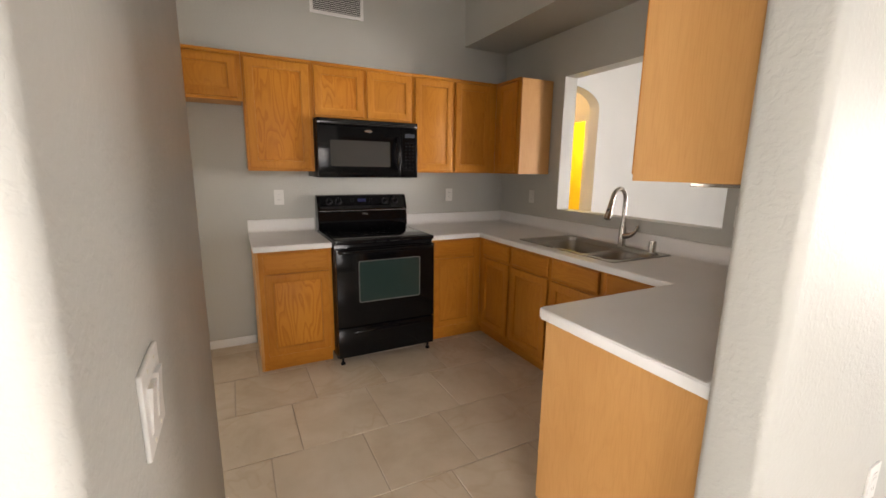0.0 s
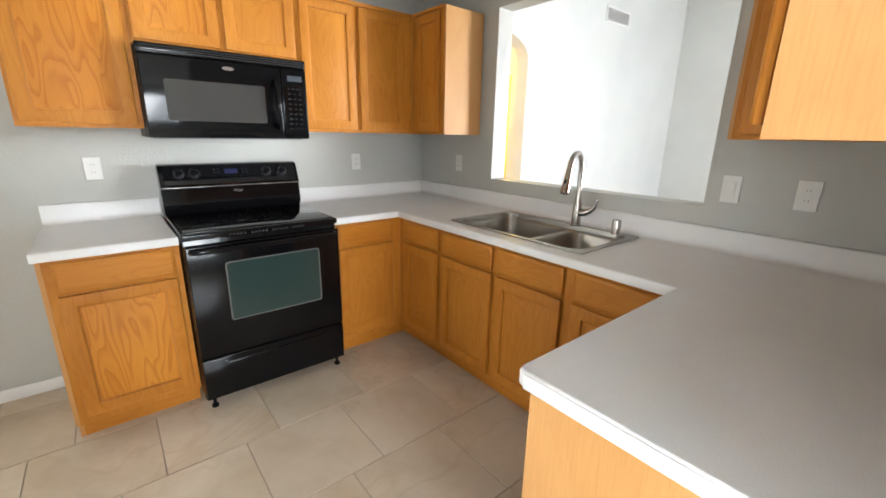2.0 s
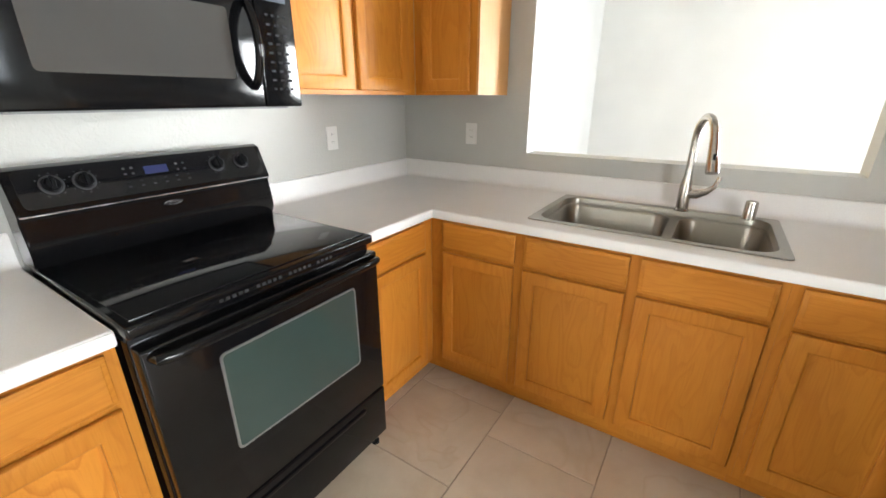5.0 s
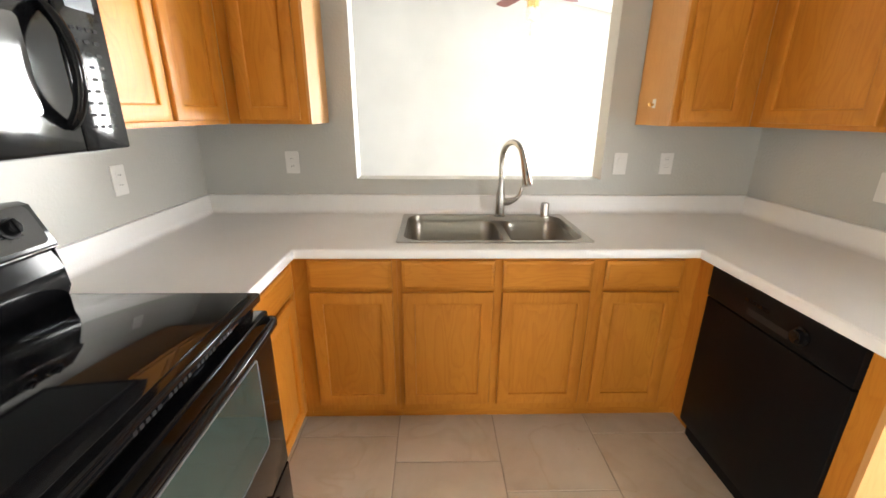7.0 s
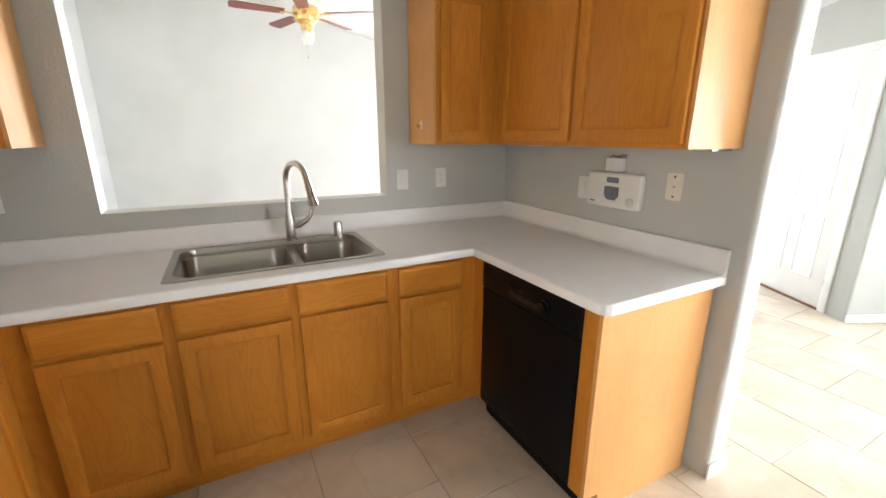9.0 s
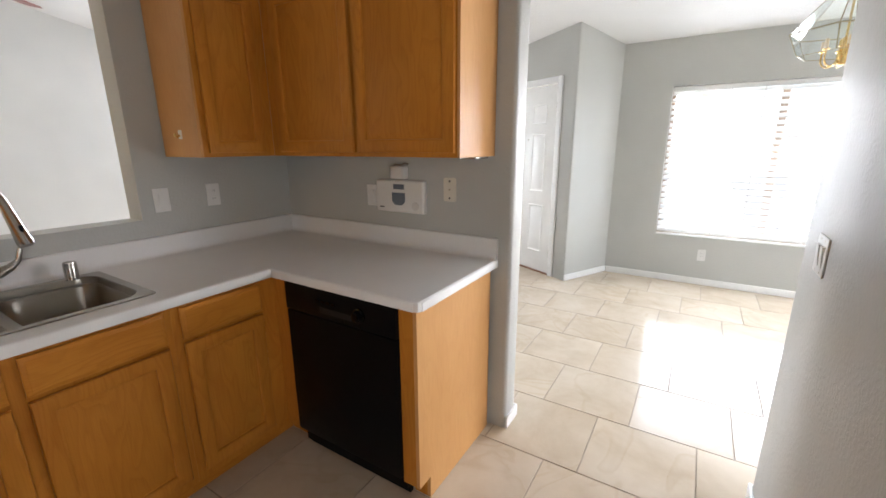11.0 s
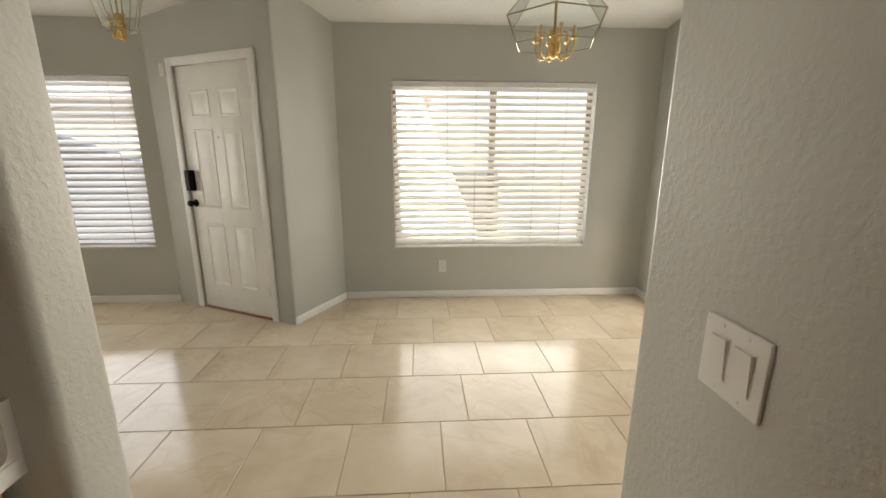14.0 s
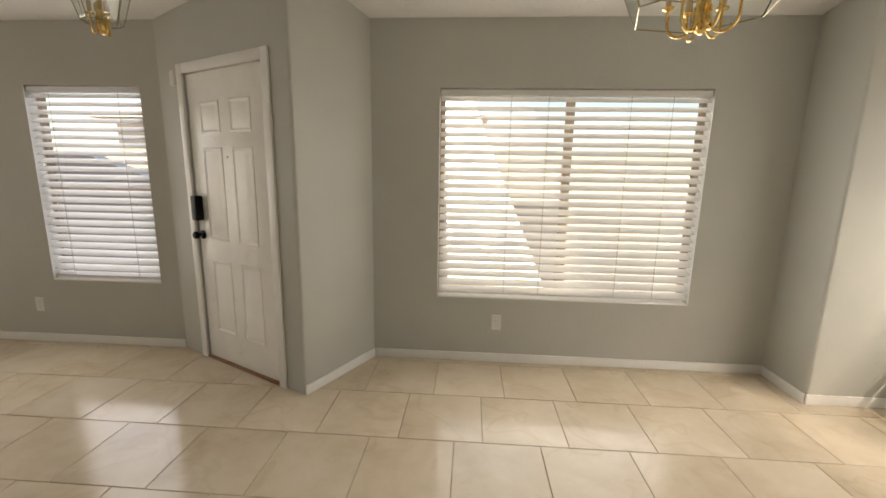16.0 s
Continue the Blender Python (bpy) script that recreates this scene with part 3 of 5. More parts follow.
base_cabinet("sink_cabinet", pose(FRONT_X, 2.6135, 0, 0, 0, -90), 0.858, [(0.020, 0.394, False), (0.450, 0.383, False)], "honey oak two-door sink base cabinet", hollow=True)
base_cabinet("base_cabinet", pose(FRONT_X, 1.755, 0, 0, 0, -90), 0.44, [(0.028, 0.333, False)], "honey oak base cabinet next to the dishwasher")

# end panel and stile at the dishwasher
end = thing("end_panel", pose(0, 0, 0), "honey oak end panel closing the counter run", "cabinet panel")
part("panel", boxes((1.076, 1.092, 0.70, FRONT_N, 0.102, BASE_TOP - 0.002), (1.076, 1.092, 0.70, FRONT_N - 0.076, 0, 0.102)), OAK_SIDE, end, "pale oak veneer panel")
part("stile", boxes((1.0925, 1.156, FRONT_N - 0.02, FRONT_N, 0.102, BASE_TOP - 0.002), (1.0925, 1.156, FRONT_N - 0.09, FRONT_N - 0.076, 0, 0.1015)), OAK, end)

filler = thing("corner_filler", pose(0, 0, 0), "oak filler strip in the corner beside the dishwasher", "cabinet panel")
part("strip", boxes((1.785, 1.894, FRONT_N - 0.02, FRONT_N - 0.001, 0.102, BASE_TOP - 0.002), (1.785, 1.95, FRONT_N - 0.09, FRONT_N - 0.077, 0, 0.1015), (1.952, 1.9635, 1.2385, 1.3145, 0, 0.1015)), OAK, filler)
filler = thing("corner_filler", pose(0, 0, 0), "oak toe-kick filler in the inner corner near the range", "cabinet panel")
part("strip", boxes((1.8755, 1.9515, 3.132, 3.1435, 0, 0.1015), (1.952, 1.9635, 3.0565, 3.1435, 0, 0.1015)), OAK_X, filler)

UP0, UP1 = 1.392, 2.155
upper_cabinet(pose(-0.745, 3.37, 0), 0.905, 1.85, UP1, [(0.03, 0.41), (0.465, 0.41)], "short oak wall cabinet above the fridge space", 0.325)
upper_cabinet(pose(0.161, 3.37, 0), 0.448, UP0, UP1, [(0.014, 0.412)], "tall oak wall cabinet with strongly figured door", 0.325, figured=(0,))
upper_cabinet(pose(0.61, 3.37, 0), 0.778, 1.775, UP1, [(0.012, 0.364), (0.402, 0.364)], "short oak wall cabinet above the microwave", 0.325, figured=(0,))
upper_cabinet(pose(1.389, 3.37, 0), 0.805, UP0, UP1, [(0.018, 0.345), (0.390, 0.345)], "oak wall cabinet with two tall doors", 0.325)
upper_cabinet(pose(2.195, 3.369, 0, 0, 0, -90), 0.352, UP0, UP1, [(0.055, 0.265)], "oak corner wall cabinet beside the pass-through", 0.32, ends=(0.3525,))
upper_cabinet(pose(2.195, 1.3705, 0, 0, 0, -90), 0.3685, 1.393, UP1, [(0.022, 0.29)], "oak corner wall cabinet with a small hook", 0.32, ends=(-0.0125,))
upper_cabinet(pose(2.194, 1.0015, 0, 0, 0, 180), 1.104, 1.393, UP1, [(0.075, 0.50), (0.60, 0.50)], "oak wall cabinet with two doors above the counter", 0.32, ends=(1.1045,))

hook = thing("adhesive_hook", pose(2.350, 1.3835, 1.495), "small white adhesive hook on the cabinet side", "hook")
part("back_plate", plate([(p[0], p[1]) for p in rounded(-0.017, 0.017, -0.021, 0.021, 0.005)], [], 0, 0.005, 0.0015), WHITE_PLASTIC, hook, m=pose(0, 0, 0, 90))
bm = bmesh.new()
sweep(bm, [(0, 0.003, -0.002), (0, 0.013, -0.012), (0, 0.020, -0.008), (0, 0.022, 0.004)], 0.0055, 8)
part("hook", bm, BRASS, hook)

# ---- worktops ----
Z0, Z1 = 0.872, 0.912
SINK = (1.935, 2.458, 1.755, 2.622)
outer = [(1.412, RANGE_Y), (1.412, 3.034), (1.852, 3.034), (1.852, 1.338), (1.072, 1.338), (1.056, 1.333), (1.051, 1.319), (1.050, NEAR_Y), (SINK_X, NEAR_Y), (SINK_X, RANGE_Y)]
top_u = solid("worktop", plate(outer, [rounded(SINK[0] + 0.02, SINK[1] - 0.02, SINK[2] + 0.02, SINK[3] - 0.02, 0.05)], Z0, Z1, 0.006), TOP, "pale grey laminate worktop running in a U", "worktop")
top_short = solid("worktop", plate([(0.138, RANGE_Y), (0.138, 3.034), (0.641, 3.034), (0.641, RANGE_Y)], [], Z0, Z1, 0.006), TOP, "short pale grey laminate worktop beside the range", "worktop")
EDGE = plain("white_edge_band", (0.80, 0.80, 0.79), 0.32)
for owner, x0, x1, y0, y1 in ((top_u, 1.413, 1.850, 3.0315, 3.036), (top_u, 1.8495, 1.854, 1.342, 3.031), (top_u, 1.074, 1.8485, 1.336, 1.3405), (top_u, 1.0475, 1.052, 0.678, 1.316), (top_short, 0.140, 0.639, 3.0315, 3.036)):
    bm = bmesh.new()
    box(bm, x0, x1, y0, y1, Z0 + 0.001, Z1 - 0.005, 0.0012)
    part("edge_band", bm, EDGE, owner, "white laminate edge band")


def backsplash(p, q):
    """A coved strip on the worktop from p to q, its back to the wall on the right of that way."""
    p, q = Vector(p), Vector(q)
    prof = [(0.0, 0.0), (0.040, 0.0), (0.031, 0.0025), (0.0245, 0.009), (0.021, 0.020), (0.020, 0.034), (0.020, 0.094), (0.0175, 0.0985), (0.013, 0.1), (0.0, 0.1)]
    bm = bmesh.new()
    loft(bm, [[(0.0, y, z) for y, z in prof], [((q - p).length, y, z) for y, z in prof]], True, True)
    m = pose(p.x, p.y, Z1, 0, 0, math.degrees(math.atan2((q - p).y, (q - p).x)))
    solid("backsplash", bm, TOP, "low pale laminate backsplash strip against the wall", "backsplash", m)


for p, q in (((0.641, RANGE_Y), (0.138, RANGE_Y)), ((SINK_X - 0.0205, RANGE_Y), (1.412, RANGE_Y)), ((SINK_X, NEAR_Y + 0.0205), (SINK_X, RANGE_Y)), ((1.050, NEAR_Y), (SINK_X, NEAR_Y))):
    backsplash(p, q)

# ---- sink and tap ----
sink = thing("kitchen_sink", pose(0, 0, 0), "brushed stainless double-bowl sink set into the worktop", "sink")
BOWLS = ((1.968, 2.418, 2.134, 2.586, 0.075, 0.19), (1.968, 2.416, 1.794, 2.098, 0.075, 0.165))
WELL = (1.962, 2.424, 1.788, 2.592)
DROP = 0.024
part("rim", plate(rounded(*SINK, 0.018), [rounded(*WELL, 0.08, 8)], Z1, Z1 + 0.006, 0.0028), STEEL, sink)
bm = bmesh.new()
loft(bm, [[(x, y, Z1 + z) for x, y in rounded(WELL[0] + i, WELL[1] - i, WELL[2] + i, WELL[3] - i, 0.08 - i, 8)] for i, z in ((-0.004, 0.005), (0.0, 0.002), (0.003, -0.01), (0.004, -DROP))], False)
part("collar", bm, STEEL, sink)
part("divider_deck", plate(rounded(WELL[0] + 0.002, WELL[1] - 0.002, WELL[2] + 0.002, WELL[3] - 0.002, 0.078, 8), [rounded(b[0], b[1], b[2], b[3], b[4]) for b in BOWLS], Z1 - DROP - 0.006, Z1 - DROP, 0.0025), STEEL, sink, "low steel divider between the bowls")
for x0, x1, y0, y1, r, deep in BOWLS:
    bm = bmesh.new()
    rings = []
    for inset, z in ((-0.003, -DROP - 0.001), (0.0, -DROP - 0.004), (0.004, -DROP - 0.012), (0.012, -deep + 0.035), (0.02, -deep + 0.012), (0.04, -deep), (0.12, -deep - 0.004)):
        rings.append([(x, y, Z1 + z) for x, y in rounded(x0 + inset, x1 - inset, y0 + inset, y1 - inset, max(0.02, r - inset), 8)])
    loft(bm, rings, True)
    bowl = part("bowl", bm, STEEL, sink)
    cx, cy = (x0 + x1) / 2, (y0 + y1) / 2
    bm = bmesh.new()
    lathe(bm, [(0.0445, -deep - 0.0035), (0.0445, -deep + 0.001), (0.036, -deep + 0.0015), (0.03, -deep - 0.002), (0.004, -deep - 0.002)], (cx, cy, Z1))
    part("drain", bm, NICKEL, bowl)

tap = thing("kitchen_tap", pose(2.412, 2.10, Z1 + 0.006), "brushed nickel gooseneck tap with pull-down spray", "tap")
bm = bmesh.new()
lathe(bm, [(0.030, 0), (0.030, 0.006), (0.024, 0.012), (0.0245, 0.03), (0.0235, 0.11), (0.020, 0.13), (0.0155, 0.15), (0.0145, 0.18)])
part("body", bm, NICKEL, tap)
way = Vector((-0.952, -0.306, 0))
bm = bmesh.new()
pts = [Vector((0, 0, 0.165)), Vector((0, 0, 0.25)), Vector((0, 0, 0.305))]
for k in range(1, 13):
    a = math.pi * k / 12 * 0.93
    pts.append(way * (0.108 * (1 - math.cos(a))) + Vector((0, 0, 0.305 + 0.088 * math.sin(a))))
sweep(bm, pts, 0.0145, 16)
part("gooseneck", bm, NICKEL, tap)
tip, back_ = pts[-1], (pts[-1] - pts[-2]).normalized()
bm = bmesh.new()
sweep(bm, [tip, tip + back_ * 0.02, tip + back_ * 0.06, tip + back_ * 0.12, tip + back_ * 0.13], [0.0145, 0.016, 0.0175, 0.0225, 0.021], 16)
head = part("spray_head", bm, NICKEL, tap)
bm = bmesh.new()
box(bm, -0.006, 0.006, -0.004, 0.006, -0.014, 0.014, 0.003)
part("spray_button", bm, BLACK_MATT, head, "black rubber spray button", Matrix.Translation(tip + back_ * 0.07 + way * 0.019))
bm = bmesh.new()
sweep(bm, [(0, -0.012, 0.075), (0, -0.045, 0.078), (0, -0.078, 0.092), (0, -0.102, 0.115), (0, -0.114, 0.155)], [0.021, 0.0205, 0.0145, 0.010, 0.008], 14)
part("lever", bm, NICKEL, tap)

soap = thing("soap_dispenser", pose(2.404, 1.860, Z1 + 0.006), "short brushed nickel cap beside the tap", "soap dispenser")
bm = bmesh.new()
lathe(bm, [(0.026, 0), (0.026, 0.004), (0.0235, 0.008), (0.0225, 0.064), (0.0215, 0.071), (0.016, 0.074)])
part("cap", bm, NICKEL, soap)

# ---- range ----
RX0, RX1 = 0.646, 1.407
W = RX1 - RX0
rng = thing("electric_range", pose(RX0, 3.012, 0), "glossy black freestanding electric range with glass top", "range")
bm = bmesh.new()
box(bm, 0.004, W - 0.004, 0.0, 0.62, 0.045, 0.893, 0.004)
part("body", bm, BLACK, rng)
bm = bmesh.new()
box(bm, 0, W, -0.028, 0.585, 0.894, 0.925, 0.008, 3)
top = part("cooktop_frame", bm, BLACK, rng)
part("glass_top", boxes((0.02, W - 0.02, 0.0, 0.535, 0.9255, 0.9285, 0.001)), BLACK_GLASS, top, "smooth black ceramic glass cooktop")
# backguard: curved foot, slanted console
bm = bmesh.new()
prof = [(0.535, 0.925), (0.52, 0.955), (0.525, 1.01), (0.545, 1.06), (0.545, 1.068), (0.525, 1.075), (0.525, 1.085), (0.572, 1.196), (0.597, 1.204), (0.645, 1.199), (0.645, 0.925)]
loft(bm, [[(0.0, y, z) for y, z in prof], [(W, y, z) for y, z in prof]], True, True)
bmesh.ops.bevel(bm, geom=[e for e in bm.edges if abs(e.verts[0].co.x - e.verts[1].co.x) < 1e-6], offset=0.005, segments=2, affect="EDGES")
guard = part("backguard", bm, BLACK, rng)
tilt = math.degrees(math.atan2(0.05, 0.12))
CONSOLE = pose(0, 0.5265, 1.088, 90 - tilt, 0, 0)


def on_console(bm, name, mat, x, up, label="", lift=0.001, parent=None):
    return part(name, bm, mat, parent or guard, label, CONSOLE @ pose(x, up, lift))


part("console", plate(rounded(0.02, W - 0.02, 0.004, 0.118, 0.02), [], 0, 0.003, 0.001), BLACK_GLASS, guard, "glossy black control console", CONSOLE)
for kx in (0.095, 0.17, 0.565, 0.66):
    bm = bmesh.new()
    lathe(bm, [(0.026, 0.0), (0.026, 0.004), (0.021, 0.006), (0.019, 0.022), (0.015, 0.026)])
    box(bm, -0.005, 0.005, -0.02, 0.02, 0.012, 0.031, 0.002)
    knob = on_console(bm, "control_knob", BLACK_MATT, kx, 0.066, "round black control knob", 0.003)
    bm = bmesh.new()
    lathe(bm, [(0.0265, 0.001), (0.0285, 0.001), (0.0285, 0.004), (0.0265, 0.005)])
    part("knob_ring", bm, GREY_MARK, knob, "thin grey ring")
    for k in range(10):
        a = radians(-60 + k * 33)
        part("dial_mark", boxes((-0.002, 0.002, -0.0015, 0.0015, 0, 0.0006)), GREY_MARK, knob, m=pose(0.034 * math.sin(a), 0.034 * math.cos(a), 0.0002))
on_console(boxes((-0.035, 0.035, -0.013, 0.013, 0, 0.0012)), "clock_display", BLUE_LCD, 0.365, 0.075, "small blue clock display", 0.0034)
for r in range(2):
    for k in range(6):
        bm = bmesh.new()
        box(bm, -0.0045, 0.0045, -0.002, 0.002, 0, 0.0012)
        on_console(bm, "touch_key", GREY_MARK if r else FAINT_KEY, 0.275 + k * 0.036, 0.045 - r * 0.016, "", 0.0034)
for k in range(4):
    on_console(boxes((-0.004, 0.004, -0.003, 0.003, 0, 0.001)), "touch_key", GREY_MARK, 0.43 + 0.022 * (k % 2), 0.085 - 0.02 * (k // 2), "", 0.0034)
    on_console(boxes((-0.004, 0.004, -0.003, 0.003, 0, 0.001)), "touch_key", GREY_MARK, 0.275 + 0.022 * (k % 2), 0.088 - 0.018 * (k // 2), "", 0.0034)
bm = bmesh.new()
loft(bm, [[(0.03 * math.cos(2 * math.pi * k / 28), 0.009 * math.sin(2 * math.pi * k / 28), z) for k in range(28)] for z in (0, 0.002)], True, True)
part("badge", bm, BADGE, guard, "oval silver badge", pose(0.385, 0.533, 1.045, 100, 0, 0))
part("trim_line", boxes((0.004, W - 0.004, 0.5215, 0.5255, 1.0755, 1.0785)), BADGE, guard, "thin silver trim line")
# oven door
bm = bmesh.new()
box(bm, 0.006, W - 0.006, -0.045, -0.001, 0.292, 0.868, 0.006, 3)
odoor = part("oven_door", bm, BLACK, rng)
part("window", plate(rounded(0.168, 0.630, 0.474, 0.77, 0.012), [], 0, 0.003, 0.001), OVEN_GLASS, odoor, "greenish dark oven glass", pose(0, -0.0455, 0, 90))
part("window_trim", plate(rounded(0.162, 0.636, 0.468, 0.776, 0.016), [rounded(0.169, 0.629, 0.475, 0.769, 0.011)], 0, 0.004, 0.001), plain("dark_grey_trim", (0.10, 0.10, 0.10), 0.3), odoor, m=pose(0, -0.0452, 0, 90))
bm = bmesh.new()
pts = [(0.03, -0.045, 0.846), (0.033, -0.068, 0.848), (0.06, -0.078, 0.849)] + [(0.06 + (W - 0.12) * k / 12, -0.078 - 0.006 * math.sin(math.pi * k / 12), 0.849) for k in range(1, 13)] + [(W - 0.033, -0.068, 0.848), (W - 0.03, -0.045, 0.846)]
sweep(bm, pts, 0.0135, 12)
part("door_handle", bm, BLACK, odoor)
for k in range(22):
    if k % 6 != 5:
        part("vent_slot", boxes((0.20 + k * 0.017, 0.210 + k * 0.017, -0.0288, -0.0275, 0.900, 0.909)), DARK_SLOT, top)
bm = bmesh.new()
box(bm, 0.006, W - 0.006, -0.045, -0.001, 0.062, 0.284, 0.006, 3)
box(bm, 0.12, W - 0.12, -0.053, -0.044, 0.236, 0.252, 0.004)
part("storage_drawer", bm, BLACK, rng)
for fx, fy in ((0.04, -0.006), (W - 0.04, -0.006), (0.04, 0.56), (W - 0.04, 0.56)):
    bm = bmesh.new()
    lathe(bm, [(0.017, 0.0), (0.017, 0.012), (0.008, 0.015), (0.008, 0.05)], (fx, fy, 0))
    part("foot", bm, BLACK_MATT, rng)

# ---- microwave ----
MX0, MX1, MZ0, MZ1 = 0.612, 1.386, 1.352, 1.770
mw = thing("microwave", pose(MX0, 3.258, MZ0), "black over-the-range microwave under the oak cabinet", "microwave")
mwid, mh = MX1 - MX0, MZ1 - MZ0
bm = bmesh.new()
box(bm, 0.002, mwid - 0.002, 0.024, 0.44, 0.0, mh, 0.003)
part("body", bm, BLACK_MATT, mw)
bm = bmesh.new()
box(bm, 0.0, mwid, -0.004, 0.0235, mh - 0.045, mh, 0.006)
vent = part("vent_grille", bm, BLACK, mw)
for k in range(3):
    part("louvre", boxes((0.02, mwid - 0.02, -0.0062, -0.0042, mh - 0.036 + k * 0.011, mh - 0.031 + k * 0.011)), DARK_SLOT, vent)
bm = bmesh.new()
box(bm, 0.0, 0.635, -0.002, 0.0235, 0.0, mh - 0.047, 0.008, 3)
mdoor = part("door", bm, BLACK, mw)
part("window", plate(rounded(0.09, 0.545, 0.08, 0.268, 0.012), [], 0, 0.0025, 0.0008), MW_GLASS, mdoor, "grey see-through microwave window", pose(0, -0.0022, 0, 90))
bm = bmesh.new()
pts = [(0.60, -0.002, 0.055)] + [(0.60, -0.004 - 0.047 * math.sin(math.pi * (k + 0.5) / 14) ** 0.6, 0.06 + 0.235 * (k + 0.5) / 14) for k in range(14)] + [(0.60, -0.002, 0.30)]
sweep(bm, pts, [0.010] + [0.0125] * 14 + [0.010], 12)
part("door_handle", bm, BLACK, mdoor, "bowed glossy black handle")
bm = bmesh.new()
loft(bm, [[(0.028 * math.cos(2 * math.pi * k / 28), 0.009 * math.sin(2 * math.pi * k / 28), z) for k in range(28)] for z in (0, 0.002)], True, True)
part("badge", bm, BADGE, mdoor, "oval silver badge", pose(0.375, -0.0025, 0.338, 90))
bm = bmesh.new()
box(bm, 0.637, mwid, -0.002, 0.0235, 0.0, mh - 0.047, 0.006, 3)
keys = part("control_panel", bm, BLACK, mw)
part("display", boxes((0.668, 0.748, -0.0036, -0.0022, 0.305, 0.335)), plain("dim_display", (0.05, 0.06, 0.075), 0.25), keys, "dim grey clock display")
for r in range(9):
    for c in range(4 if r in (0, 8) else 3):
        x = 0.668 + c * (0.0215 if r in (0, 8) else 0.029)
        bm = bmesh.new()
        box(bm, x, x + (0.011 if r in (0, 8) else 0.015), -0.0034, -0.0022, 0.263 - r * 0.0265, 0.270 - r * 0.0265)
        part("keypad_button", bm, FAINT_KEY, keys)
part("underside", boxes((0.03, mwid - 0.03, 0.04, 0.40, -0.006, 0.0)), plain("grey_filter", (0.2, 0.2, 0.2), 0.5), mw)

# ---- dishwasher ----
dw = thing("dishwasher", pose(1.782, FRONT_N, 0, 0, 0, 180), "built-in black dishwasher under the worktop", "dishwasher")
dwid = 1.782 - 1.158
part("tub", boxes((0.004, dwid - 0.004, 0.03, 0.58, 0.03, 0.868)), BLACK_MATT, dw)
bm = bmesh.new()
box(bm, 0.002, dwid - 0.002, -0.012, 0.028, 0.118, 0.735, 0.006)
part("door", bm, BLACK_MATT, dw)
bm = bmesh.new()
box(bm, 0.002, dwid - 0.002, -0.016, 0.028, 0.740, 0.868, 0.007)
ctl = part("control_panel", bm, BLACK_MATT, dw)
bm = bmesh.new()
lathe(bm, [(0.03, 0), (0.03, 0.006), (0.023, 0.009), (0.021, 0.024), (0.016, 0.027)])
part("control_knob", bm, BLACK, ctl, m=pose(dwid - 0.18, -0.0162, 0.80, 90))
for k in range(4):
    part("push_button", boxes((0.20 + k * 0.03, 0.222 + k * 0.03, -0.0185, -0.0162, 0.81, 0.822)), BLACK, ctl)
bm = bmesh.new()
box(bm, dwid / 2 - 0.09, dwid / 2 + 0.09, -0.0175, -0.0165, 0.765, 0.79)
part("latch", bm, DARK_SLOT, ctl)
part("kick_plate", boxes((0.004, dwid - 0.004, 0.05, 0.07, 0.0, 0.112)), BLACK_MATT, dw)


# ---- windows ----
def window_unit(name, m, w, h, style, label, slats=True):
    """Local: x across the opening, z up, room towards +y; the wall's face is y = 0."""
    win = thing(name, m, label, "window")
    win["kind"] = "structure"
    bm = boxes((0, 0.035, -0.125, -0.085, 0, h), (w - 0.035, w, -0.125, -0.085, 0, h), (0.035, w - 0.035, -0.125, -0.085, 0, 0.035), (0.035, w - 0.035, -0.125, -0.085, h - 0.035, h))
    part("window_frame", bm, WIN_FRAME, win)
    if style == "slider":
        part("mullion", boxes((w / 2 - 0.03, w / 2 + 0.03, -0.12, -0.088, 0.035, h - 0.035)), WIN_FRAME, win)
        panes = [(0.035, w / 2 - 0.03, 0.035, h - 0.035), (w / 2 + 0.03, w - 0.035, 0.035, h - 0.035)]
    else:
        part("mullion", boxes((0.035, w - 0.035, -0.12, -0.088, h * 0.48 - 0.02, h * 0.48 + 0.02)), WIN_FRAME, win)
        panes = [(0.035, w - 0.035, 0.035, h * 0.48 - 0.02), (0.035, w - 0.035, h * 0.48 + 0.02, h - 0.035)]
    for x0, x1, z0, z1 in panes:
        pane = part("pane", boxes((x0, x1, -0.107, -0.103, z0, z1)), GLASS, win)
        pane.visible_shadow = False
    part("window_sill", boxes((0.002, w - 0.002, -0.084, -0.001, 0.0005, 0.012, 0.002)), TRIM, win)
    return win


SLAT = None


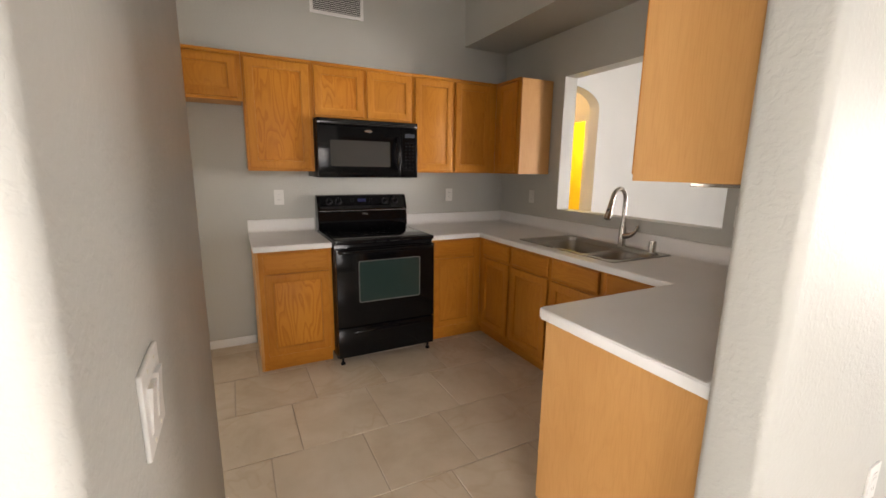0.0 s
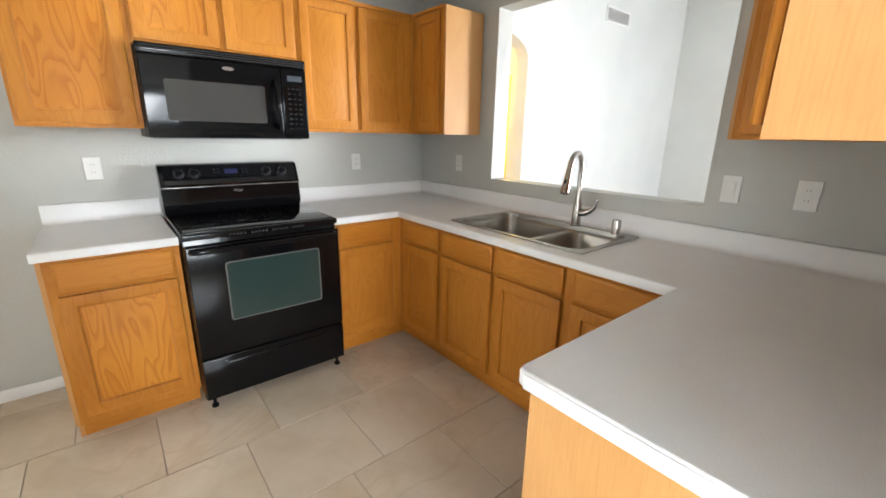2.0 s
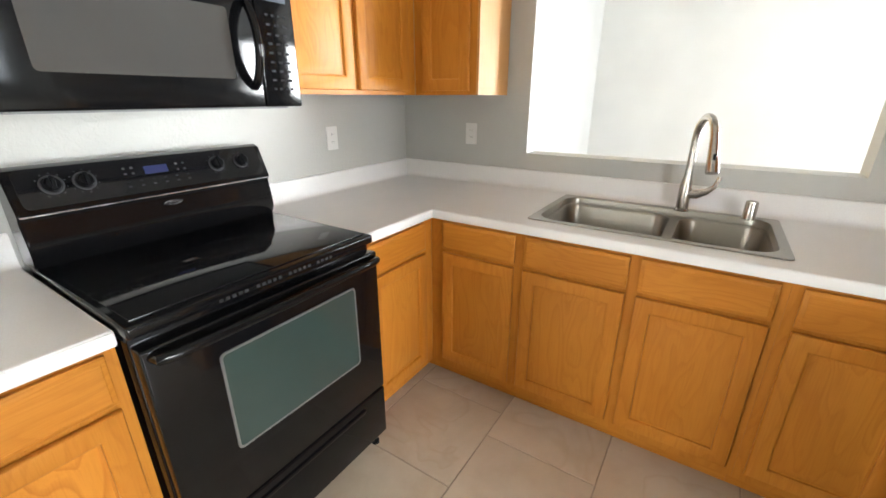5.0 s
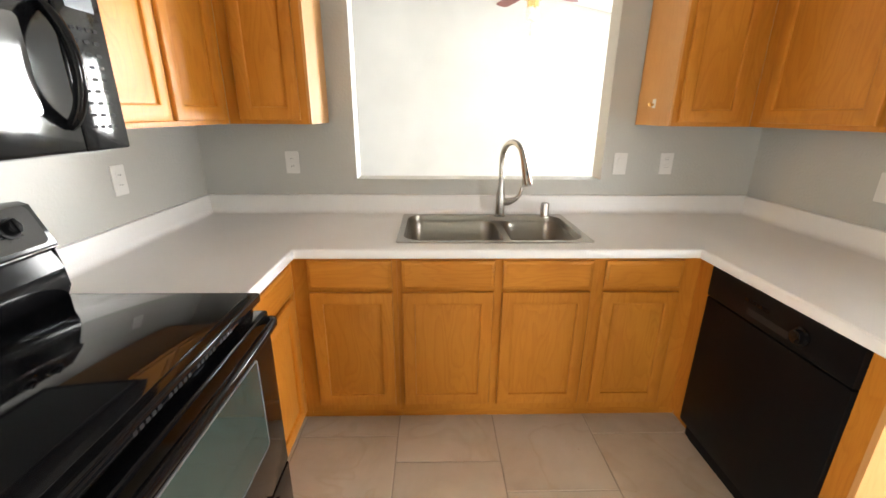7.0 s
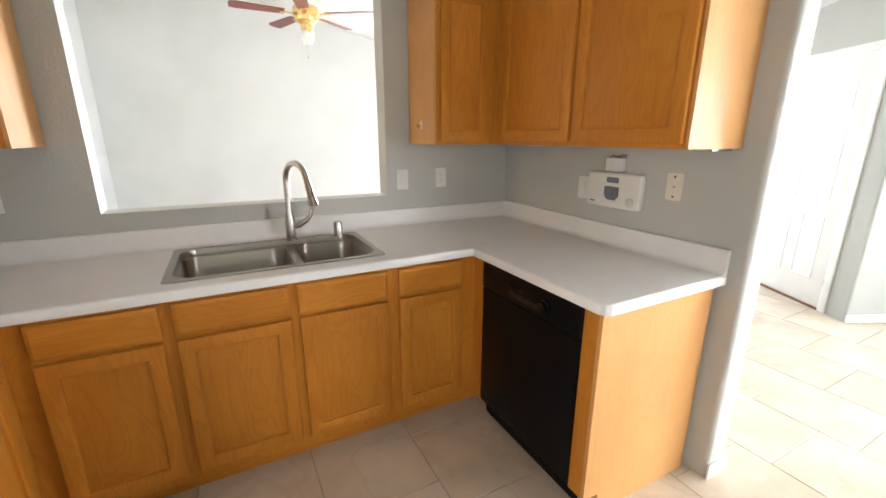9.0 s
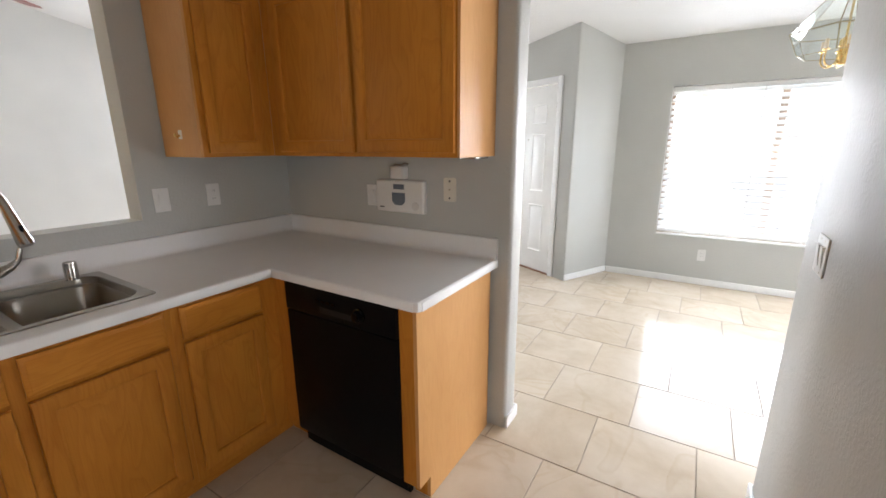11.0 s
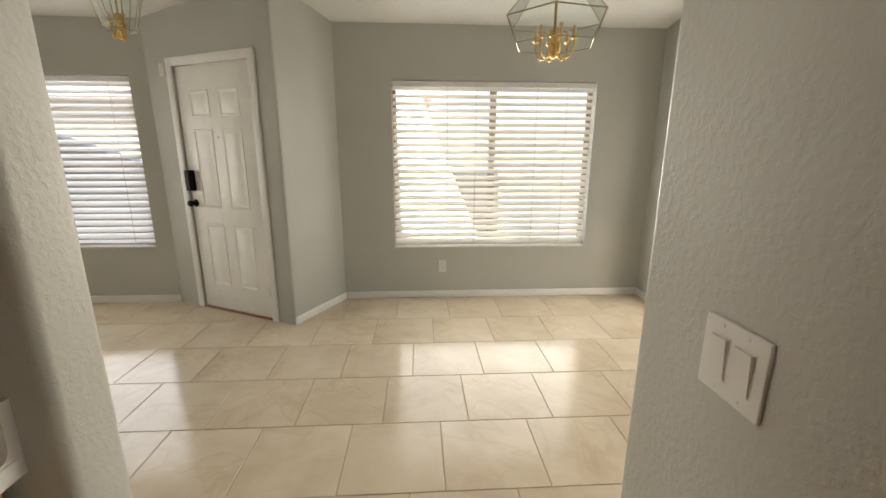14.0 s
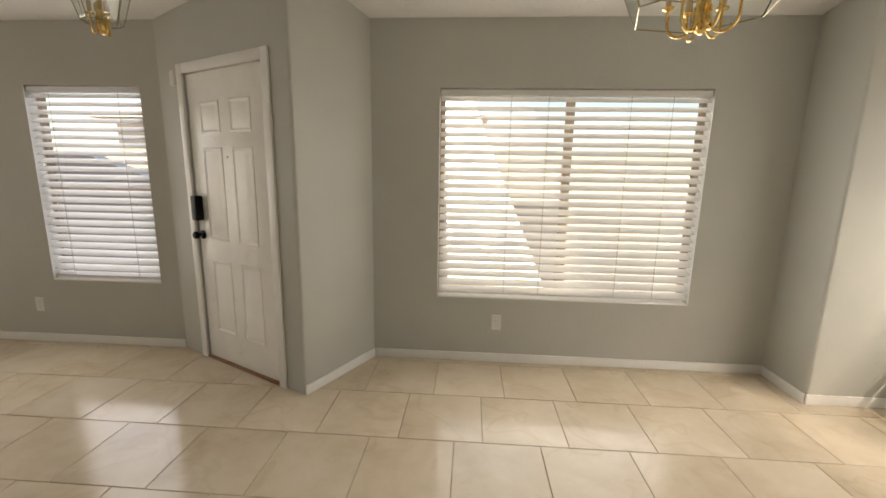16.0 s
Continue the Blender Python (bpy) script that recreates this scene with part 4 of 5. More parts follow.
def blind(m, w, h, label, tilt=36.0, pitch=0.0595, cords=(0.12, 0.37, 0.63, 0.88)):
    b = thing("window_blind", m, label, "blind", "white window blinds")
    bm = bmesh.new()
    box(bm, 0.006, w - 0.006, -0.062, -0.012, h - 0.048, h - 0.009, 0.004)
    part("headrail", bm, BLIND, b)
    bm = bmesh.new()
    n = 8
    rows_ = []
    for x in (0.008, w - 0.008):
        up = [(x, -0.032 + 0.064 * k / n, 0.003 * math.sin(math.pi * k / n) + 0.0016) for k in range(n + 1)]
        dn = [(x, -0.032 + 0.064 * k / n, 0.003 * math.sin(math.pi * k / n) - 0.0016) for k in range(n, -1, -1)]
        rows_.append(up + dn)
    loft(bm, rows_, True, True)
    slat = mesh("slat", bm, BLIND)
    count = int((h - 0.10) / pitch) + 1
    rnd = random.Random(int(w * 1000))
    for k in range(count):
        z = h - 0.07 - k * pitch
        part("slat", slat, BLIND, b, m=pose(0, -0.037, z, -tilt + rnd.uniform(-1.5, 1.5), rnd.uniform(-0.12, 0.12), 0))
    bm = bmesh.new()
    box(bm, 0.008, w - 0.008, -0.060, -0.016, 0.018, 0.034, 0.004)
    part("bottom_rail", bm, BLIND, b)
    for f in cords:
        bm = bmesh.new()
        for dy in (-0.010, -0.063):
            tube(bm, (w * f, dy, 0.03), (w * f, dy, h - 0.045), 0.0017, sides=6)
        part("ladder_cord", bm, CORD, b, "grey woven ladder cord")
    for x, z in ((0.06, 0.62), (0.06, 0.38)):
        bm = bmesh.new()
        tube(bm, (w - x, -0.004, h * z), (w - x, -0.004, h - 0.05), 0.0009, sides=6)
        lathe(bm, [(0.003, 0), (0.006, -0.012), (0.005, -0.028), (0.002, -0.03)][::-1], (w - x, -0.004, h * z))
        part("pull_cord", bm, WHITE_PLASTIC, b)
    return b


for name, face_pose, (a0, a1, z0, z1), style, wl, bl in (
        ("window_1", lambda a, z: pose(a, WIN_Y, z), DINING_WIN, "slider", "wide sliding window in the dining wall", "wide white horizontal blind hanging half open"),
        ("window_2", lambda a, z: pose(a, WIN_Y, z), FOYER_WIN, "hung", "tall window beside the front door", "narrow white horizontal blind beside the door"),
        ("window_3", lambda a, z: pose(WEST_X, a, z, 0, 0, -90), WEST_WIN, "slider", "wide window in the dining side wall", "white horizontal blind over the side window")):
    start = a1 if name == "window_3" else a0
    window_unit(name, face_pose(start, z0), a1 - a0, z1 - z0, style, wl)
    blind(face_pose(start, z0 + 0.013), a1 - a0, z1 - z0 - 0.013, bl, cords=(0.14, 0.29, 0.59, 0.73) if a1 - a0 > 1 else (0.2, 0.8))
# added window unit, out of view, round the kitchen fill light
window_unit("window_5", pose(ADDED_WIN[1], RANGE_Y, ADDED_WIN[2], 0, 0, 180), ADDED_WIN[1] - ADDED_WIN[0], ADDED_WIN[3] - ADDED_WIN[2], "slider", "added tall sliding window, out of view, for the kitchen fill light")
window_unit("window_4", pose(EAST_X, LIVING_WIN[0], LIVING_WIN[2], 0, 0, 90), LIVING_WIN[1] - LIVING_WIN[0], LIVING_WIN[3] - LIVING_WIN[2], "slider", "large living room window")

# ---- front door ----
DW = DOOR1 - DOOR0
door = thing("door_1", ENTRY @ pose(DOOR0, 0, 0), "closed white six-panel front door with black lock", "door")
door["kind"] = "structure"
bm = bmesh.new()
for x0, x1, z0, z1 in ((-0.058, 0.006, 0, DOOR_H + 0.058), (DW - 0.006, DW + 0.058, 0, DOOR_H + 0.058), (0.006, DW - 0.006, DOOR_H - 0.006, DOOR_H + 0.058)):
    box(bm, x0, x1, 0.0005, 0.016, z0, z1, 0.004)
part("casing", bm, TRIM, door)
leaf_w, leaf_h = DW - 0.03, DOOR_H - 0.03
bm = bmesh.new()
box(bm, 0.015, DW - 0.015, -0.05, -0.008, 0.016, DOOR_H - 0.012, 0.002)
leaf = part("leaf", bm, DOOR_WHITE, door)
cols = ((0.155, 0.365), (leaf_w - 0.335, leaf_w - 0.125))
for x0, x1 in cols:
    for z0, z1 in ((0.24, 0.78), (0.93, 1.56), (1.66, 1.86)):
        bm = bmesh.new()

        def rect(i, y):
            return [(x0 + i, y, z0 + i), (x1 - i, y, z0 + i), (x1 - i, y, z1 - i), (x0 + i, y, z1 - i)]

        loft(bm, [rect(-0.004, -0.0085), rect(0.0, -0.0035), rect(0.009, -0.002), rect(0.018, -0.0075), rect(0.024, -0.0075), rect(0.045, -0.001)], True)
        part("raised_panel", bm, DOOR_WHITE, leaf)
kx = DW - 0.060
bm = bmesh.new()
box(bm, kx - 0.034, kx + 0.034, -0.0075, 0.046, 1.06, 1.235, 0.010, 3)
lock = part("keypad_lock", bm, BLACK_MATT, leaf, "black electronic keypad lock")
bm = bmesh.new()
lathe(bm, [(0.032, 0), (0.032, 0.006), (0.014, 0.012), (0.012, 0.03), (0.024, 0.04), (0.028, 0.055), (0.022, 0.066), (0.01, 0.069)])
part("door_knob", bm, BLACK_MATT, leaf, "round dark bronze knob", pose(kx, -0.0075, 0.955, -90))
bm = bmesh.new()
lathe(bm, [(0.006, 0), (0.006, 0.003), (0.003, 0.004)], sides=10)
part("peephole", bm, OLD_BRASS, leaf, "", pose(DW / 2, -0.008, 1.50, -90))
for z in (0.25, 1.05, 1.82):
    bm = bmesh.new()
    tube(bm, (0.012, 0.002, z - 0.045), (0.012, 0.002, z + 0.045), 0.006, sides=10)
    part("hinge", bm, NICKEL, door)
part("threshold", boxes((0.002, DW - 0.002, -0.13, 0.012, 0.001, 0.014, 0.004)), THRESH, door, "brown wooden threshold")

# ---- wall plates ----
def wall_plate(name, m, w, h, kind, label, category, mat=None):
    """Local: x across, y up, z out of the wall."""
    mat = mat or WHITE_PLASTIC
    p = thing(name, m, label, category, "wall plates")
    part("cover_plate", plate(rounded(-w / 2, w / 2, -h / 2, h / 2, 0.010 if kind == "jack" else 0.004), [], 0, 0.006, 0.002), mat, p)
    if kind == "outlet":
        for dy in (-0.02, 0.02):
            sock = part("socket", plate(rounded(-0.0165, 0.0165, dy - 0.014, dy + 0.014, 0.008), [], 0.005, 0.0075, 0.0008), mat, p)
            for dx in (-0.006, 0.006):
                part("slot", boxes((dx - 0.001, dx + 0.001, dy - 0.003, dy + 0.005, 0.0074, 0.0078)), DARK_SLOT, sock)
    elif kind == "decora":
        sock = part("socket", plate(rounded(-0.0165, 0.0165, -0.033, 0.033, 0.003), [], 0.005, 0.0078, 0.0008), mat, p)
        for dy in (-0.018, 0.018):
            for dx in (-0.006, 0.006):
                part("slot", boxes((dx - 0.001, dx + 0.001, dy - 0.003, dy + 0.005, 0.0077, 0.0081)), DARK_SLOT, sock)
    elif kind == "rockers":
        n = 2 if w > 0.1 else 1
        for k in range(n):
            x = (k - (n - 1) / 2) * 0.046
            part("rocker_surround", plate(rounded(x - 0.0175, x + 0.0175, -0.034, 0.034, 0.002), [], 0.005, 0.0066, 0.0005), mat, p)
            bm = bmesh.new()
            loft(bm, [[(x - 0.015, -0.031, 0.0066), (x + 0.015, -0.031, 0.0066), (x + 0.015, 0.031, 0.0066), (x - 0.015, 0.031, 0.0066)],
                      [(x - 0.015, -0.031, 0.0078), (x + 0.015, -0.031, 0.0078), (x + 0.015, 0.031, 0.0125), (x - 0.015, 0.031, 0.0125)]], True, True)
            part("rocker", bm, mat, p)
            for dy in (-0.048, 0.048):
                bm = bmesh.new()
                lathe(bm, [(0.003, 0.0055), (0.003, 0.0068), (0.002, 0.007)], (x, dy, 0), 10)
                part("screw", bm, ALMOND, p)
    elif kind == "jack":
        for dy in (-0.042, 0.0, 0.042):
            bm = bmesh.new()
            lathe(bm, [(0.0045, 0.0055), (0.0045, 0.008), (0.002, 0.0085)], (0, dy, 0), 12)
            part("screw" if dy else "jack", bm, OLD_BRASS if not dy else GREY_MARK, p)
    return p


def on_range_wall(x, z):
    return pose(x, RANGE_Y, z, 90, 0, 0)


def on_sink_wall(y, z):
    return pose(SINK_X, y, z, 90, 0, -90)


def on_near_wall(x, z):
    return pose(x, NEAR_Y, z, 90, 0, 180)


def on_south_wall(x, z):
    return pose(x, WIN_Y, z, 90, 0, 180)


for m, label in ((on_range_wall(0.378, 1.184), "white duplex outlet beside the range"), (on_range_wall(1.907, 1.183), "white duplex outlet in the corner"),
                 (on_sink_wall(3.219, 1.186), "white duplex outlet near the pass-through"), (on_sink_wall(1.174, 1.188), "white duplex outlet under the corner cabinet")):
    wall_plate("wall_outlet", m, 0.072, 0.117, "outlet", label, "outlet")
wall_plate("light_switch", on_sink_wall(1.431, 1.186), 0.072, 0.117, "rockers", "white single rocker switch beside the pass-through", "switch")
wall_plate("light_switch", on_near_wall(1.817, 1.175), 0.072, 0.117, "rockers", "white single switch beside the alarm panel", "switch")
wall_plate("phone_jack", on_near_wall(1.315, 1.229), 0.072, 0.117, "jack", "almond phone jack plate with three screws", "wall plate", ALMOND)
wall_plate("light_switch", pose(LEFT_X, 0.803, 1.113, 90, 0, 90), 0.118, 0.117, "rockers", "white double rocker switch on the textured wall", "switch")
for x in (0.162, 3.855):
    wall_plate("wall_outlet", on_south_wall(x, 0.315), 0.072, 0.117, "decora", "white outlet low on the wall under the window", "outlet")
wall_plate("wall_outlet", pose(WEST_X, -1.75, 0.30, 90, 0, 90), 0.072, 0.117, "decora", "white outlet low on the side wall", "outlet")

wall_plate("wall_outlet", pose(1.64, STUB_S, 0.545, 90, 0, 0), 0.072, 0.117, "decora", "white outlet on the pale entry side wall", "outlet")

# water box in the fridge space
wb = thing("water_outlet_box", on_range_wall(-0.455, 0.285), "recessed white fridge water box with a valve", "water box")
part("frame", plate(rounded(-0.085, 0.085, -0.075, 0.075, 0.006), [rounded(-0.062, 0.062, -0.052, 0.052, 0.004)], 0, 0.010, 0.002), WHITE_PLASTIC, wb)
# flat grey-brown plate inside the frame
part("recess", boxes((-0.062, 0.062, -0.052, 0.052, 0.0005, 0.002)), plain("grey_brown_recess", (0.30, 0.27, 0.22), 0.6), wb)
bm = bmesh.new()
tube(bm, (0, -0.05, 0.008), (0, 0.01, 0.008), 0.006)
box(bm, -0.018, 0.018, 0.008, 0.018, 0.006, 0.014, 0.003)
part("valve", bm, BRASS, wb)

# alarm panel with its power adapter
alarm = thing("alarm_panel", on_near_wall(1.605, 1.182), "white alarm keypad with grey display on the wall", "alarm panel")
bm = bmesh.new()
box(bm, -0.155, 0.155, -0.085, 0.085, 0, 0.038, 0.010, 3)
part("housing", bm, WHITE_PLASTIC, alarm)
part("display", boxes((-0.035, 0.035, 0.038, 0.064, 0.0385, 0.0395)), GREY_LCD, alarm)
part("touch_pad", plate([(-0.045, 0.02), (0.04, 0.02), (0.04, -0.025), (0.02, -0.045), (-0.025, -0.045), (-0.045, -0.025)], [], 0.0382, 0.0402, 0.0006), GREY_LCD, alarm)
bm = bmesh.new()
lathe(bm, [(0.022, 0.038), (0.022, 0.0395), (0.02, 0.040)], (0.105, -0.045, 0))
part("speaker", bm, plain("speaker_grey", (0.6, 0.58, 0.55), 0.6), alarm)
part("nameplate", boxes((-0.13, -0.10, -0.062, -0.056, 0.0383, 0.0388)), GREY_MARK, alarm)
adapter = thing("power_adapter", on_near_wall(1.61, 1.308), "white plug-in power adapter above the alarm panel", "power adapter")
bm = bmesh.new()
box(bm, -0.042, 0.042, -0.034, 0.03, 0, 0.048, 0.006)
part("housing", bm, WHITE_PLASTIC, adapter)
bm = bmesh.new()
sweep(bm, [(-0.03, 0.03, 0.03), (-0.02, 0.04, 0.028), (0.01, 0.034, 0.02), (0.03, 0.045, 0.016), (0.05, 0.04, 0.01)], 0.003, 8)
part("cord", bm, plain("brown_cord", (0.2, 0.13, 0.08), 0.5), adapter)
bracket = thing("under_cabinet_bracket", pose(1.12, 0.74, 1.385), "small metal light bracket under the wall cabinet", "bracket")
bm = bmesh.new()
box(bm, -0.03, 0.05, -0.02, 0.10, -0.002, 0.01, 0.002)
part("plate", bm, NICKEL, bracket)


# ---- wall vents ----
def wall_vent(m, w, h, label, behind=0.12):
    v = thing("wall_vent", m, label, "vent", "air vents")
    part("frame", plate(rounded(-w / 2, w / 2, -h / 2, h / 2, 0.003), [rounded(-w / 2 + 0.025, w / 2 - 0.025, -h / 2 + 0.025, h / 2 - 0.025, 0.002)], 0, 0.009, 0.003), TRIM, v)
    part("backing", boxes((-w / 2 + 0.025, w / 2 - 0.025, -h / 2 + 0.025, h / 2 - 0.025, 0.0005, 0.0015)), plain("vent_backing", (behind, behind * 0.95, behind * 0.9), 0.7), v)
    n = int((h - 0.05) / 0.014)
    sl = boxes((-w / 2 + 0.026, w / 2 - 0.026, -0.0008, 0.0008, -0.006, 0.006))
    me = mesh("slat", sl, TRIM)
    for k in range(n):
        part("slat", me, TRIM, v, m=pose(0, -h / 2 + 0.032 + k * 0.014, 0.008, 38))
    return v


wall_vent(on_range_wall(0.89, 2.705), 0.42, 0.235, "white slatted air vent high on the kitchen wall")
wall_vent(pose(5.38, LIVING_N, 2.757, 90), 0.52, 0.17, "white slatted air vent high on the living room wall", 0.45)

# door sensor
sensor = thing("door_sensor", ENTRY @ pose(DOOR1 + 0.09, 0, 2.03, -90, 0, 0), "small white sensor beside the door casing", "sensor")
part("housing", plate(rounded(-0.028, 0.028, -0.05, 0.05, 0.01), [], 0.0005, 0.03, 0.006), WHITE_PLASTIC, sensor)


# ---- glass lanterns ----
def strips(bm, a, b, w=0.006):
    tube(bm, a, b, w / 2, sides=6)


def chandelier(m, label, top_z, scale=1.0, entry=False):
    """Origin at the frame's lower edge centre; a chain runs up to the ceiling."""
    c = thing("chandelier", m, label, "chandelier")
    s = scale
    if entry:
        levels = [(0.055, 0.36, 8), (0.155, 0.25, 8), (0.085, 0.0, 8)]
    else:
        levels = [(0.055, 0.390, 6), (0.275, 0.135, 6), (0.220, 0.012, 6)]
    sides = levels[0][2]
    rings = [[Vector((r * s * math.cos(2 * math.pi * (k + 0.5 * 0) / sides), r * s * math.sin(2 * math.pi * k / sides), z * s)) for k in range(sides)] for r, z, _ in levels]
    for k in range(sides):
        bm = bmesh.new()
        for lo_, hi_ in zip(rings, rings[1:]):
            strips(bm, lo_[k], hi_[k])
        for ring_ in rings[1:]:
            strips(bm, ring_[k], ring_[(k + 1) % sides], 0.0065 if ring_ is not rings[-1] else 0.004)
        part("frame_bar", bm, OLD_BRASS, c)
        for lo_, hi_ in zip(rings, rings[1:]):
            quad = [lo_[k], lo_[(k + 1) % sides], hi_[(k + 1) % sides], hi_[k]]
            centre = sum(quad, Vector()) / 4
            quad = [centre + (q - centre) * 0.97 for q in quad]
            n = (quad[1] - quad[0]).cross(quad[3] - quad[0]).normalized() * 0.0015
            bm = bmesh.new()
            loft(bm, [[q + n for q in quad], [q - n for q in quad]], True, True)
            pane = part("glass_pane", bm, LAMP_GLASS, c)
            pane.visible_shadow = False
    bm = bmesh.new()
    h = levels[0][1] * s
    lathe(bm, [(0.062 * s, h - 0.012), (0.062 * s, h), (0.035 * s, h + 0.02), (0.012, h + 0.05), (0.008, h + 0.06)])
    part("crown", bm, BRASS, c)
    bm = bmesh.new()
    tube(bm, (0, 0, 0.02 * s), (0, 0, h), 0.006)
    lathe(bm, [(0.006, -0.055 * s), (0.018, -0.045 * s), (0.026 * s, -0.02 * s), (0.026 * s, 0.01 * s), (0.021 * s, 0.014 * s), (0.021 * s, 0.05 * s), (0.027 * s, 0.056 * s), (0.027 * s, 0.085 * s), (0.012, 0.10 * s)])
    part("stem", bm, BRASS, c)
    arms = 3 if entry else 6
    for k in range(arms):
        a = 2 * math.pi * (k + 0.3) / arms
        d = Vector((math.cos(a), math.sin(a), 0))
        reach = 0.045 if entry else 0.10
        bm = bmesh.new()
        near, far = 0.022 * s, reach * s
        mid, half = (near + far) / 2, (far - near) / 2
        pts = [d * near + Vector((0, 0, 0.03 * s))]
        pts += [d * (mid - half * math.cos(math.pi * j / 12)) + Vector((0, 0, -0.05 * s * math.sin(math.pi * j / 12) - 0.005 * s)) for j in range(13)]
        sweep(bm, pts + [d * far + Vector((0, 0, 0.035 * s))], 0.0048, 10)
        lathe(bm, [(0.006, 0.03 * s), (0.018, 0.037 * s), (0.019, 0.042 * s), (0.011, 0.045 * s)], tuple(d * reach * s), 14)
        arm = part("arm", bm, BRASS, c)
        bm = bmesh.new()
        e = d * reach * s
        tube(bm, (e.x, e.y, 0.045 * s), (e.x, e.y, 0.095 * s), 0.0095, sides=12)
        part("candle_sleeve", bm, CANDLE, arm)
    bm = bmesh.new()
    z, k = h + 0.05, 0
    while z < top_z - 0.03:
        loop = [(0.010 * math.cos(a) * (1 if k % 2 else 0), 0.010 * math.cos(a) * (0 if k % 2 else 1), z + 0.018 + 0.018 * math.sin(a)) for a in [2 * math.pi * j / 10 for j in range(11)]]
        sweep(bm, loop, 0.002, 6)
        z, k = z + 0.029, k + 1
    part("chain", bm, BRASS, c)
    bm = bmesh.new()
    lathe(bm, [(0.012, top_z - 0.05), (0.05, top_z - 0.03), (0.062, top_z - 0.01), (0.062, top_z + 0.02)])
    part("canopy", bm, BRASS, c)
    return c


CH = (-0.341, -1.015, 1.935)
chandelier(pose(*CH, 0, 0, 12), "brass and clear glass six-sided chandelier hanging on a chain", ceiling_z(CH[1]) - CH[2])
LN = (2.254, -1.647, 2.135)
chandelier(pose(*LN), "small brass and glass entry lantern near the door", ceiling_z(LN[1]) - LN[2], 1.0, True)

# ---- ceiling fan ----
FAN = (4.7, 1.50, 2.56)
fan = thing("ceiling_fan", pose(*FAN, 0, 0, 20), "brass ceiling fan with cherry blades and glass shades", "ceiling fan")
bm = bmesh.new()
lathe(bm, [(0.03, -0.16), (0.055, -0.14), (0.06, -0.09), (0.11, -0.06), (0.125, 0.0), (0.115, 0.06), (0.05, 0.09), (0.013, 0.10), (0.013, ceiling_z(FAN[1]) - FAN[2] - 0.05), (0.07, ceiling_z(FAN[1]) - FAN[2] - 0.02), (0.07, ceiling_z(FAN[1]) - FAN[2] + 0.02)])
part("motor", bm, BRASS, fan)
for k in range(5):
    m = pose(0, 0, 0, 0, 0, 72 * k)
    bm = bmesh.new()
    box(bm, 0.10, 0.24, -0.02, 0.02, -0.008, 0.0, 0.003)
    part("blade_arm", bm, BRASS, fan, m=m)
    part("blade", plate([(0.20, -0.05), (0.62, -0.068), (0.66, -0.05), (0.67, 0), (0.66, 0.05), (0.62, 0.068), (0.20, 0.05)], [], 0.001, 0.008, 0.002), FAN_WOOD, fan, m=m @ pose(0, 0, 0, 10))
for k in range(4):
    m = pose(0, 0, -0.14, 0, 0, 90 * k + 30) @ pose(0.06, 0, 0, 0, 40, 0)
    bm = bmesh.new()
    lathe(bm, [(0.02, -0.01), (0.03, -0.03), (0.05, -0.07), (0.062, -0.11)][::-1])
    part("lamp_shade", bm, FROST, fan, m=m)
bm = bmesh.new()
tube(bm, (0.02, 0, -0.36), (0.02, 0, -0.15), 0.0012, sides=6)
lathe(bm, [(0.003, -0.385), (0.006, -0.375), (0.003, -0.36)], (0.02, 0, 0), 8)
part("pull_chain", bm, BRASS, fan)

# ---- added hall lamp fitting, out of view ----
hall = thing("added_hall_fitting", pose(3.2, 5.1, 2.36), "lamp fitting added out of view under the hall ceiling", "ceiling lamp")
bm = bmesh.new()
lathe(bm, [(0.05, 0.10), (0.012, 0.12), (0.012, ceiling_z(5.0) - 2.36)])
part("stem", bm, BRASS, hall)
bm = bmesh.new()
lathe(bm, [(0.10, 0.085), (0.11, 0.10), (0.05, 0.11)])
part("cap", bm, BRASS, hall)

# ---- outdoors ----
structure("ground", boxes((-60, 60, -60, 60, -0.35, -0.15)), GRAVEL, "pale desert gravel yard outside", "ground")
# added slab, never in view, that keeps a sun patch off the floor
structure("sun_block_slab", boxes((-5.5, 0.6, 3.86, 6.2, 2.45, 2.57)), STUCCO, "flat stucco slab added out of view to block the sun", "roof")
# added overhang, out of view, that casts shade on the low walls
structure("eaves", boxes((-2.7, 7.0, -3.25, -2.66, 2.46, 2.60)), STUCCO, "stucco overhang added out of view to shade the walls outside", "eaves")
bm = bmesh.new()
side = [(3.55, -0.15), (3.55, 1.24), (4.5, 1.56), (7.0, 1.60), (7.0, -0.15)]
loft(bm, [[(x, -3.70, z) for x, z in side], [(x, -3.88, z) for x, z in side]], True, True)
structure("porch_wall", bm, PALE_STUCCO, "shaded stucco porch wall with a sloping top", "wall")
